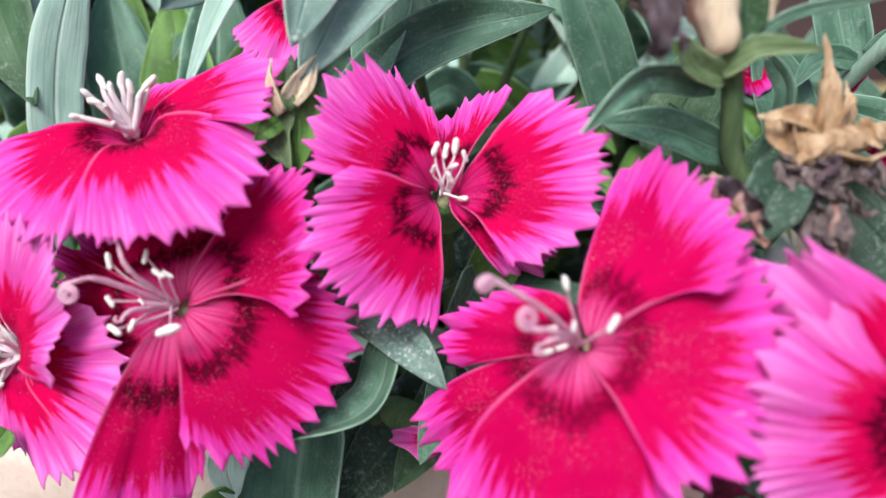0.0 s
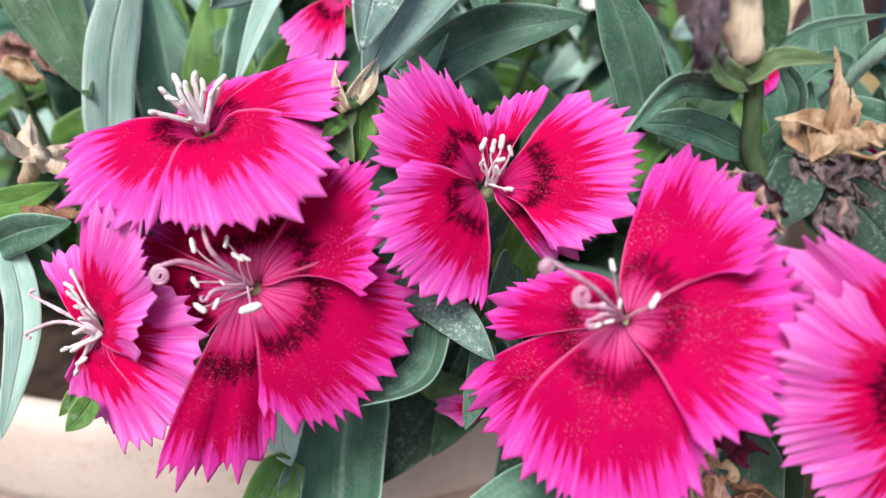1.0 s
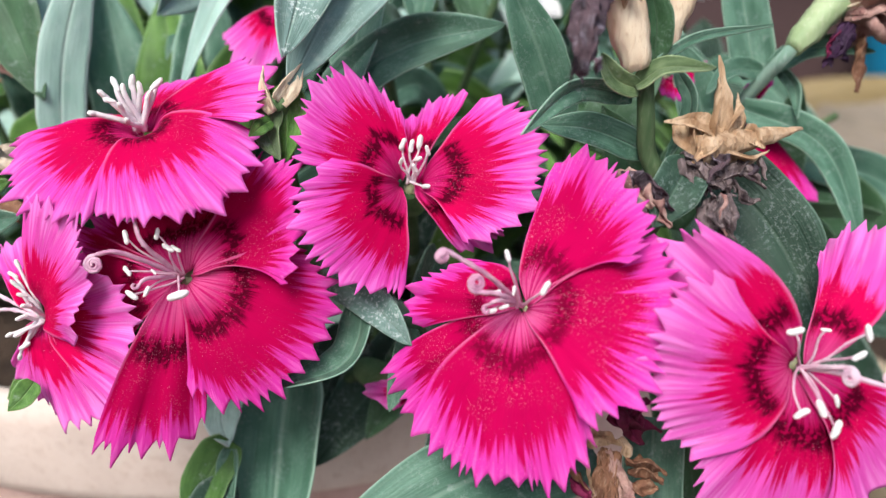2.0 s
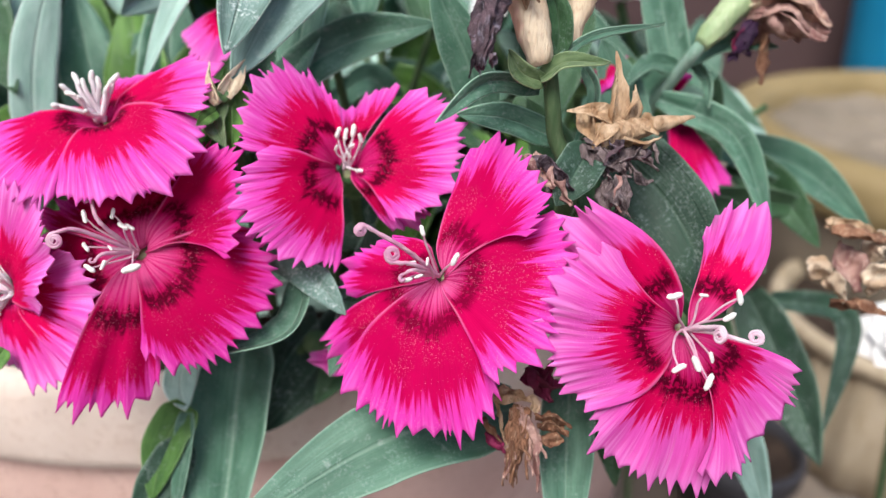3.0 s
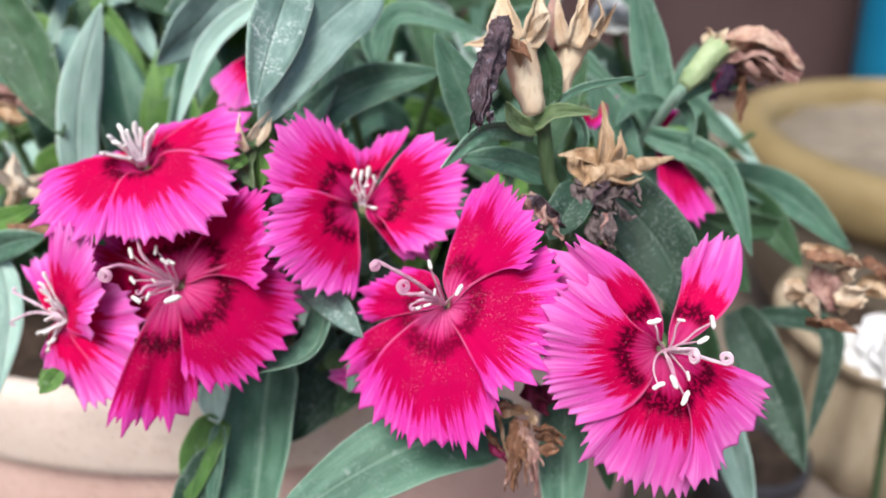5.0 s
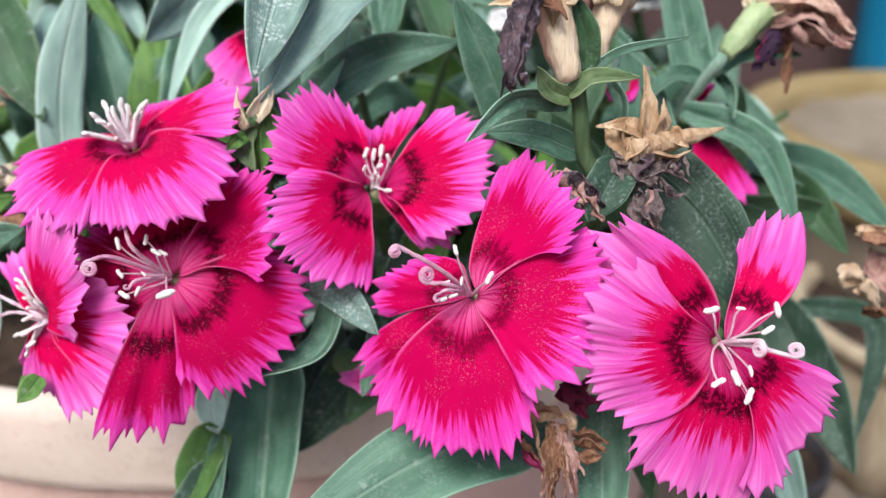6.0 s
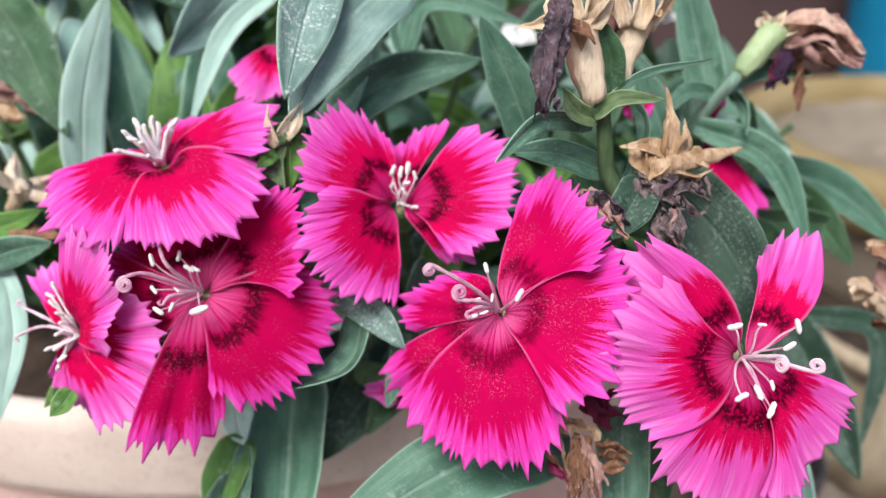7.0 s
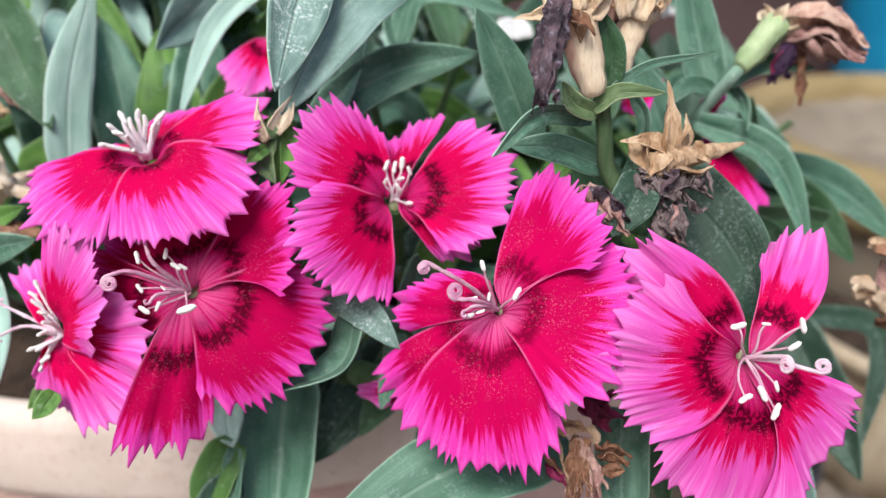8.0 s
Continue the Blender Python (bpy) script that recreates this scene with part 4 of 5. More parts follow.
leafy_stem("forked pale shoot between the leaves", (5.0, 150.0, 308.0), (3.0, 135.0, 398.0), [
    ((1.6, 115.8, 386.5), (0.2, 119.9, 394.6), (-3.8, 124.9, 404.2), 5.0, 30, 0.40, LEAF),
    ((1.6, 115.8, 386.5), (6.6, 118.1, 395.8), (24.6, 113.2, 391.9), 5.0, -30, 0.50, LEAF),
    ((2.1, 117.6, 385.6), (3.9, 121.4, 393.3), (4.7, 126.7, 404.0), 4.0, 0, 0.40, LEAF_FRESH),
], 1.3, (0.0, 0.0, 0.0))
leafy_stem("pointed green bracts round a spent bud", (-18.0, 112.0, 308.0), (-16.2, 82.4, 378.3), [
    ((-16.0, 83.7, 383.2), (-15.6, 81.8, 379.5), (-15.9, 79.9, 373.6), 5.2, 0, 0.20, LEAF_FRESH),
    ((-16.9, 81.4, 380.8), (-18.1, 80.1, 378.2), (-16.3, 78.2, 374.6), 3.4, 10, 0.30, LEAF_OLIVE),
    ((-17.2, 79.7, 379.6), (-18.3, 78.3, 379.2), (-19.8, 77.7, 377.9), 2.0, 0, 0.30, LEAF_FRESH),
], 1.2, (0.0, 0.0, 0.0))


leafy_stem("far pale leaves behind the flowers", (-80.0, 185.0, 308.0), (-92.0, 170.0, 392.0), [
    ((-71.0, 151.7, 396.3), (-73.3, 147.2, 391.9), (-75.6, 139.2, 385.0), 6.0, 20, 0.30, LEAF_PALE),
    ((-55.7, 143.3, 393.7), (-53.6, 139.6, 388.8), (-49.6, 134.3, 383.0), 4.5, -20, 0.30, LEAF_PALE),
    ((-61.7, 135.1, 364.4), (-59.7, 139.3, 372.7), (-61.9, 147.5, 384.2), 9.0, 20, 0.30, LEAF_FRESH),
    ((-45.7, 132.2, 368.0), (-49.6, 135.8, 375.0), (-55.6, 142.1, 382.6), 9.0, -20, 0.30, LEAF_FRESH),
], 1.2, (0.0, 0.0, 0.0))


leafy_stem("broad mid-green leaves filling the gaps behind the pale straps", (-62.0, 150.0, 308.0), (-50.8, 115.9, 357.9), [
    ((-50.8, 117.5, 361.2), (-52.2, 120.3, 375.3), (-56.6, 130.1, 389.8), 12, 12, 0.25, LEAF),
    ((-44.7, 117.5, 361.2), (-43.3, 119.7, 374.3), (-45.8, 128.8, 387.7), 13, -15, 0.25, LEAF_FRESH),
    ((-39.2, 116.8, 360.1), (-31.9, 118.9, 373.3), (-28.2, 126.6, 384.1), 11, 10, 0.25, LEAF_FRESH),
    ((-55.1, 118.2, 362.2), (-58.8, 118.8, 372.1), (-65.7, 125.8, 381.2), 11, -10, 0.25, LEAF),
    ((-41.0, 117.4, 361.2), (-37.0, 121.2, 377.5), (-37.9, 130.9, 392.1), 12, 15, 0.25, LEAF),
    ((-68.0, 120.6, 366.5), (-68.3, 120.0, 374.2), (-75.4, 125.9, 381.1), 10, 10, 0.25, LEAF),
    ((-72.9, 117.9, 361.0), (-64.7, 115.6, 365.7), (-59.7, 118.5, 367.2), 10, -10, 0.25, LEAF_FRESH),
], 1.2, (0.0, 0.0, 0.0))
leafy_stem("far dark leaves before the yard wall", (45.0, 185.0, 308.0), (69.8, 173.9, 350.3), [
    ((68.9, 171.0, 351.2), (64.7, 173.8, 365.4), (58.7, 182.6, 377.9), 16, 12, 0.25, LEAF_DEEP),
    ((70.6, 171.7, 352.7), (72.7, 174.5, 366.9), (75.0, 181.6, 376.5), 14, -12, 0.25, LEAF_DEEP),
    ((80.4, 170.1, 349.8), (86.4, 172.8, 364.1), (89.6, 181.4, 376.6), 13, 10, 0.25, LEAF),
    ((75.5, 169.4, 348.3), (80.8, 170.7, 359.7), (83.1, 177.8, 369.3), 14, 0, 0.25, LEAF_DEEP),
], 1.4, (0.0, 0.0, 0.0))
leafy_stem("low green leaves beside the side flower", (-78.0, 140.0, 308.0), (-80.6, 92.7, 351.0), [
    ((-74.5, 88.2, 355.8), (-64.9, 86.2, 360.8), (-56.3, 85.0, 363.2), 5.5, 10, 0.30, LEAF),
    ((-74.8, 93.4, 361.4), (-67.3, 91.9, 363.2), (-59.9, 91.1, 366.3), 4.5, -15, 0.30, LEAF_FRESH),
    ((-48.7, 65.7, 347.9), (-49.6, 64.1, 346.8), (-50.9, 62.4, 345.7), 3, 10, 0.3, LEAF_FRESH),
], 1.1, (0.0, 0.0, 0.0))


# ---- withered heads, buds and calyces ----
def ribbon(bm, a, b, width, bend, seed, twist=1.2, rows=18, cols=6, pucker=0.35):
    """A crumpled strip of dry tissue from a to b."""
    rng = random.Random(seed)
    a, b = Vector(a), Vector(b)
    length = (b - a).length
    path = spline([a, (a + b) / 2 + Vector(bend), b], rows)
    side = (b - a).orthogonal().normalized()
    side.rotate(Matrix.Rotation(rng.uniform(0, 6.28), 3, (b - a).normalized()))
    layer = bm.loops.layers.uv.verify()
    grid = []
    for i, p in enumerate(path):
        s = i / rows
        d = (path[min(i + 1, rows)] - path[max(i - 1, 0)]).normalized()
        w = (side - d * side.dot(d)).normalized()
        w.rotate(Matrix.Rotation(twist * s + 0.5 * math.sin(5 * s + seed), 3, d))
        n = d.cross(w)
        half = width / 2 * (0.35 + 0.65 * math.sin(math.pi * min(1, s * 1.15 + 0.05)) ** 0.7) * (1 - 0.5 * s ** 6)
        row = []
        for k in range(cols + 1):
            u = 2 * k / cols - 1
            up = half * pucker * (math.sin(u * 4.2 + seed + 3 * s) + 0.8 * noise.noise(Vector((u * 2.2, s * 5, seed * 1.7))))
            row.append(bm.verts.new(p + w * u * half + n * up))
        grid.append(row)
    for i in range(rows):
        for k in range(cols):
            bm.faces.new((grid[i][k], grid[i][k + 1], grid[i + 1][k + 1], grid[i + 1][k]))
    return bm


def spike(bm, base, tip, width, out, seed):
    """A pointed dry sepal, hollowed along its length."""
    base, tip = Vector(base), Vector(tip)
    path = spline([base, (base + tip) / 2 + Vector(out), tip], 12)
    across = (tip - base).cross(Vector(out) if Vector(out).length > 1e-6 else (CAMERA_SIDE - base)).normalized()
    grid = []
    for i, p in enumerate(path):
        s = i / 12
        half = width / 2 * (1 - s) ** 0.8 * (0.8 + 0.5 * math.sin(3.1 * min(1, s * 1.5)))
        d = (path[min(i + 1, 12)] - path[max(i - 1, 0)]).normalized()
        n = across.cross(d).normalized()
        grid.append([bm.verts.new(p + across * half * u + n * half * 0.8 * (u * u) + n * half * (0.3 * noise.noise(Vector((u, s * 3, seed))) + 0.22 * math.sin(7.5 * u + seed + 2 * s))) for u in (-1, -0.75, -0.5, -0.25, 0, 0.25, 0.5, 0.75, 1)])
    for i in range(12):
        for k in range(8):
            bm.faces.new((grid[i][k], grid[i][k + 1], grid[i + 1][k + 1], grid[i + 1][k]))
    return bm


def calyx_mesh(base, top, r0, r1, ribs, seed, swell=0.9):
    """A ribbed calyx tube, open above."""
    base, top = Vector(base), Vector(top)
    bm = bmesh.new()
    path = [base.lerp(top, i / 14) for i in range(15)]
    tube(bm, path, lambda s: r0 + (r1 - r0) * s ** swell, 24)
    axis = (top - base).normalized()
    for v in bm.verts:
        rel = v.co - base
        out = rel - axis * rel.dot(axis)
        v.co += out * 0.05 * math.sin(ribs * math.atan2(out.dot(axis.orthogonal().normalized()), out.dot(axis.cross(axis.orthogonal()).normalized())))
    crumple(bm, max(r0, r1) * 0.14, 420, seed)
    crumple(bm, max(r0, r1) * 0.07, 1500, seed + 3)
    return bm


def dry_calyx(label, base, top, r0, r1, lobe_mm, flare, mat, seed, lobes=5, lobe_mat=None, lobe_w=2.0, swell=0.9):
    base, top = V(base), V(top)
    ob = thing("dried_calyx", base, label, "dried flower", "dried flower heads")
    wpart("tube", calyx_mesh(base, top, r0 * MM, r1 * MM, 10, seed, swell), mat, ob)
    axis = (top - base).normalized()
    a = axis.orthogonal().normalized()
    b = axis.cross(a)
    for i in range(lobes):
        ang = 6.283 * i / lobes + seed
        out = a * math.cos(ang) + b * math.sin(ang)
        foot = top + out * r1 * 0.8 * MM - axis * 0.4 * MM
        tip = foot + (axis * (1 - 0.4 * flare) + out * flare).normalized() * lobe_mm * MM * (0.8 + 0.35 * math.sin(i * 2.3 + seed))
        wpart("sepal", spike(bmesh.new(), foot, tip, lobe_w * MM, out * 0.5 * MM, seed + i), lobe_mat or mat, ob)
    return ob


def papery_sepals(ob, sepals):
    """Long dry sepals on a calyx: start, end, width, bend in mm, and material."""
    for i, (a, b, w, out, mat) in enumerate(sepals):
        bm = spike(bmesh.new(), V(a), V(b), w * MM, V(out), i + 5)
        crumple(bm, 0.12 * w * MM, 480, i + 2)
        crumple(bm, 0.05 * w * MM, 1400, i)
        thicken(wpart("sepal", bm, mat, ob), 0.15)


def spent_bud(label, base, sepals, mat, base_mat=CALYX, base_label="green base of the bud"):
    """Dry pointed sepals round the tip of a bud that is over."""
    ob = thing("spent_bud", V(base), label, "dried flower", "dried flower heads")
    for i, (a, b, w, out) in enumerate(sepals):
        bm = spike(bmesh.new(), V(a), V(b), w * MM, V(out), i + 3)
        crumple(bm, 0.09 * w * MM, 520, i + 2)
        crumple(bm, 0.04 * w * MM, 1500, i)
        p = wpart("sepal", bm, mat, ob)
        thicken(p, 0.15)
    bm = tube(bmesh.new(), spline([V(base) + Vector((0, 0.002, -0.005)), V(base), V(sepals[0][0]) + Vector((0, 0.0006, 0.001))], 10), lambda s: (1.5 - 0.4 * s) * MM, 12)
    wpart("receptacle", bm, base_mat, ob, base_label)
    return ob


def withered(label, parts, mat, seed, part_name="shrivelled_petal"):
    """A shrivelled flower: strips given as start, end, width, bend, in mm."""
    at = V(parts[0][0])
    ob = thing("withered_flower", at, label, "dried flower", "dried flower heads")
    for i, (a, b, w, bend, *own) in enumerate(parts):
        bm = ribbon(bmesh.new(), V(a), V(b), w * MM, V(bend), seed + i * 1.7, rows=22, cols=8)
        crumple(bm, 0.45 * MM, 900, seed + i)
        p = wpart(part_name, bm, own[0] if own else mat, ob)
        thicken(p, 0.15)
    return ob


def tuft(top, top_size, low, low_size, count, widths, sway, mats, seed):
    """Strips of dry tissue that hang from about top to about low, in mm."""
    rng = random.Random(seed)
    strips = []
    for _ in range(count):
        a, b = ([c + rng.uniform(-s, s) for c, s in zip(p, size)] for p, size in ((top, top_size), (low, low_size)))
        strips.append((a, b, rng.uniform(*widths), [rng.uniform(-s, s) for s in sway], rng.choice(mats)))
    return strips


def wrinkled_bloom(label, line, radius, mat, seed):
    """A withered flower rolled into a wrinkled cigar."""
    pts = [V(p) for p in line]
    ob = thing("withered_flower", pts[0], label, "dried flower", "dried flower heads")
    path = spline(pts, 60)
    bm = bmesh.new()
    tube(bm, path, lambda s: radius * MM * (0.55 + 0.45 * math.sin(math.pi * min(1, 0.12 + s * 0.95)) ** 0.6) * (1 - 0.55 * s ** 7), 44)
    for i, v in enumerate(bm.verts):
        ring, k = divmod(i, 44)
        s, a = ring / 60, 6.283 * k / 44
        out = v.co - path[min(ring, 60)]
        fold = noise.noise(Vector((math.cos(a) * 2.6 + seed, math.sin(a) * 2.6, s * 2.2)))
        fold += 0.7 * noise.noise(Vector((math.cos(a + 2 * s) * 5.0, math.sin(a + 2 * s) * 5.0 + seed, s * 3.5)))
        v.co += out * 0.62 * fold
    crumple(bm, 0.34 * MM, 620, seed)
    crumple(bm, 0.15 * MM, 1500, seed + 2)
    wpart("rolled_petals", bm, mat, ob)
    for i in range(5):
        a = path[-8] + Vector((math.sin(i * 1.9), math.cos(i * 2.3), 0)) * 1.2 * MM
        wpart("shrivelled_petal", ribbon(bmesh.new(), a, path[-1] + Vector((math.sin(i * 2.1) * 1.6, 0, math.cos(i * 1.3) - 0.6)) * MM, 1.6 * MM, (0, 0, 0), i + seed), mat, ob)


straw = dry_calyx("pale straw-coloured dried calyx with curled tips", (28.6, 74.1, 387.9), (25.7, 77.7, 397.9), 1.35, 2.7, 8.0, 0.95, STRAW_CREAM, 1, lobes=0, swell=0.55)
papery_sepals(straw, [
    ((24.6, 76.5, 397.6), (23.4, 85.1, 405.7), 4.6, (-0.3, -1.2, 0.3), STRAW_CREAM),
    ((26.8, 76.1, 398.0), (29.3, 83.8, 405.5), 3.8, (0.4, -1.2, 0.2), STRAW_CREAM),
    ((27.6, 77.5, 398.6), (30.5, 76.4, 402.1), 2.4, (0.6, -0.6, 1.2), STRAW_PALE),
    ((24.5, 79.0, 397.2), (17.8, 79.7, 397.2), 3.2, (0.0, -0.8, 0.5), STRAW_CREAM),
    ((23.7, 74.5, 398.2), (27.4, 72.7, 396.2), 2, (0.3, -0.8, 0.6), WITHERED_BROWN),
    ((25.6, 75.8, 398.2), (26.1, 74.0, 395.1), 2.2, (0.0, -0.5, 0.1), STRAW),
])
straw = dry_calyx("pale straw-coloured dried calyx with split tips", (32.6, 77.0, 389.5), (35.1, 82.1, 397.6), 0.75, 2.6, 7.5, 0.5, STRAW_CREAM, 2, lobes=7, lobe_mat=STRAW, lobe_w=1.8, swell=1.1)
papery_sepals(straw, [
    ((33.1, 79.0, 397.2), (32.2, 84.4, 404.6), 2.2, (-0.3, -0.8, 0.2), STRAW_PALE),
    ((34.2, 78.7, 397.4), (35.9, 83.7, 405.5), 3, (0.2, -1.0, 0.2), STRAW_CREAM),
    ((36.2, 80.1, 397.5), (38.7, 83.5, 403.2), 2.2, (1.2, -0.8, 0.3), STRAW_PALE),
    ((36.5, 80.1, 398.1), (37.5, 78.7, 398.1), 1.6, (0.3, -0.6, 0.6), STRAW),
    ((31.7, 81.2, 396.1), (32.4, 87.6, 404.3), 3, (-0.3, -0.6, 0.0), WITHERED_ROSE),
])
dry_calyx("tan dried calyx star among the leaves", (-66.6, 94.2, 365.4), (-63.0, 94.1, 370.0), 1.0, 1.5, 8.5, 1.2, STRAW_PALE, 3, lobe_w=3.6)
wrinkled_bloom("blackish shrivelled flower drooping from its calyx", [(23.4, 76.5, 400.9), (21.8, 71.6, 397.9), (20.3, 66.5, 394.5), (19.4, 62.2, 390.5)], 1.75, WITHERED, 5)
spent_bud("tan dried flower star with pointed sepals", (39.6, 73.8, 378.1), [
    ((39.3, 73.6, 379.8), (39.3, 76.8, 389.5), 3.6, (0.20, -0.40, 0.10)),
    ((40.4, 74.1, 379.7), (42.0, 75.6, 384.1), 2.8, (0.40, -0.20, 0.20)),
    ((39.1, 73.4, 380.5), (32.2, 72.7, 382.1), 2.8, (0.00, -0.40, 0.50)),
    ((39.7, 70.3, 379.0), (45.6, 71.6, 378.8), 2.4, (0.00, -0.60, -0.60)),
    ((38.8, 72.2, 380.0), (35.7, 70.4, 377.4), 2.4, (-0.30, -0.60, 0.30)),
    ((40.6, 74.3, 380.2), (42.6, 77.2, 384.7), 3.4, (0.50, -0.50, 0.10)),
    ((35.9, 75.0, 381.3), (36.3, 71.3, 377.4), 3.4, (-0.40, -0.60, 0.00)),
    ((37.8, 74.7, 380.8), (38.1, 70.7, 377.0), 3.0, (0.00, -0.60, 0.00)),
    ((41.6, 73.8, 379.3), (40.6, 71.3, 377.0), 2.2, (0.30, -0.40, 0.00)),
    ((43.0, 74.3, 380.3), (45.3, 72.4, 378.8), 2.6, (0.00, -0.50, 0.20)),
], STRAW, STRAW, "tan dried base")
withered("dark shrivelled petals under a dried flower star", tuft((39.1, 71.0, 377.8), (4.2, 1.0, 0.8), (39.0, 68.4, 375.0), (3.6, 1.0, 1.6), 20, (1.0, 2.2), (1.6, 0.9, 0.8), (WITHERED_GREY, WITHERED_GREY, WITHERED), 3) + tuft((38.5, 67.3, 373.9), (1.4, 0.8, 1.0), (39.1, 65.1, 370.9), (1.7, 0.9, 1.4), 14, (1.0, 2.0), (1.2, 0.8, 0.8), (WITHERED_GREY, WITHERED_GREY, WITHERED_ROSE), 7) + [
    ((39.9, 70.1, 376.1), (44.9, 69.3, 374.8), 1.6, (0.0, 0.0, 1.2)),
    ((41.2, 69.4, 375.0), (44.2, 68.5, 373.3), 1.4, (0.0, 0.0, -0.8)),
    ((44.9, 69.8, 375.7), (44.2, 71.4, 378.8), 0.8, (0.0, 0.0, 0.0)),
    ((34.8, 71.5, 378.7), (37.5, 70.3, 376.5), 2.0, (0.0, 0.0, 0.0)),
    ((38.6, 66.8, 369.6), (40.8, 65.9, 368.1), 2.2, (0.0, 0.0, 0.0)),
], WITHERED_GREY, 21)
dry_calyx("tan split calyx lying in the dried flower star", (36.6, 71.8, 378.6), (51.1, 75.8, 380.5), 2.0, 0.25, 3.0, 0.5, STRAW, 8, lobes=0, swell=1.3)
withered("brown withered bloom hanging below the red flower", tuft((26.3, 56.2, 344.3), (1.3, 0.7, 0.6), (27.0, 51.1, 336.5), (3.4, 0.9, 3.0), 20, (1.0, 2.2), (0.9, 0.6, 0.3), (WITHERED_BROWN, WITHERED_BROWN, WITHERED_BROWN, WITHERED_ROSE), 4) + [
    ((21.7, 57.1, 345.9), (27.8, 56.2, 345.5), 2.4, (0.0, 0.0, 0.6), STRAW),
    ((27.7, 57.0, 345.9), (28.8, 55.2, 343.5), 1.6, (0.0, 0.0, 0.0), STRAW_PALE),
    ((23.0, 56.8, 345.3), (24.2, 53.3, 339.6), 1.1, (0.0, 0.0, 0.0), STRAW),
    ((28.3, 55.5, 343.0), (33.3, 54.5, 342.3), 3.4, (0.0, 0.0, 0.8)),
    ((28.6, 55.0, 342.0), (33.1, 54.0, 341.3), 3.2, (0.0, 0.0, 0.4)),
    ((29.2, 54.3, 340.7), (32.4, 53.6, 340.6), 2.4, (0.0, 0.0, 0.0)),
    ((20.9, 55.6, 342.9), (23.6, 53.8, 340.5), 2.4, (0.0, 0.0, 0.0)),
    ((21.4, 54.8, 341.4), (24.2, 53.1, 339.2), 1.8, (0.0, 0.0, 0.0), WITHERED_WINE),
    ((27.9, 60.8, 348.0), (30.9, 57.7, 344.2), 4.0, (0.0, 0.0, 0.0), WITHERED_WINE),
    ((27.1, 60.3, 346.9), (33.4, 58.3, 345.7), 3.2, (0.0, 0.0, 0.0), WITHERED_WINE),
    ((31.7, 61.0, 348.7), (28.4, 58.5, 345.7), 3.0, (0.0, 0.0, 0.0), WITHERED_WINE),
], WITHERED_BROWN, 31)
withered("greyish wilted petal edge on the red flower", [
    ((27.3, 70.7, 376.6), (30.3, 65.7, 373.5), 3.6, (0.0, -0.5, 0.0)),
    ((29.0, 68.8, 375.2), (32.5, 65.6, 371.3), 3.0, (0.0, 0.0, 0.0)),
    ((28.2, 69.4, 376.2), (32.9, 66.3, 372.7), 3.4, (0.0, -0.5, 0.5), WITHERED),
    ((27.4, 69.6, 376.6), (29.3, 66.0, 373.0), 2.6, (0.0, 0.0, 0.0), WITHERED),
], WITHERED_ROSE, 41)
withered("dusty rose withered flower above a green seed capsule", [
    ((65.8, 101.9, 392.3), (79.5, 97.6, 389.2), 8.5, (0.0, 0.0, 1.5), STRAW_ROSE),
    ((67.0, 101.7, 390.9), (79.3, 97.5, 387.8), 9.0, (0.0, 0.0, 1.0)),
    ((66.2, 100.3, 389.3), (75.2, 97.7, 386.9), 7.0, (0.0, 0.0, 0.5)),
    ((74.0, 102.2, 393.6), (80.1, 98.8, 389.4), 6.0, (0.0, 0.0, 0.5)),
    ((66.3, 102.5, 393.6), (78.5, 98.0, 390.1), 5.0, (0.0, 0.0, 3.0), STRAW_ROSE),
    ((67.2, 100.7, 390.2), (78.3, 95.6, 387.3), 6.0, (0.0, -1.0, 0.0)),
    ((70.0, 99.3, 387.6), (69.4, 96.6, 379.9), 3.0, (0.0, 0.0, 0.0), WITHERED_BROWN),
    ((68.7, 103.4, 393.4), (76.0, 102.6, 394.4), 3.0, (0.0, 0.0, 1.0), STRAW),
    ((65.3, 101.7, 391.9), (62.9, 102.5, 395.5), 2.6, (0.0, 0.0, 0.0), STRAW_PALE),
    ((65.7, 98.9, 388.7), (64.1, 97.0, 384.8), 2.2, (0.0, 0.0, 0.0), WITHERED_WINE),
], WITHERED_ROSE, 51)
dry_calyx("lime green seed capsule on the pale shoot", (58.6, 97.9, 385.9), (65.1, 101.2, 392.5), 1.2, 2.5, 3.2, 0.4, CALYX_LIME, 6, lobe_mat=STRAW_CREAM, swell=0.5)
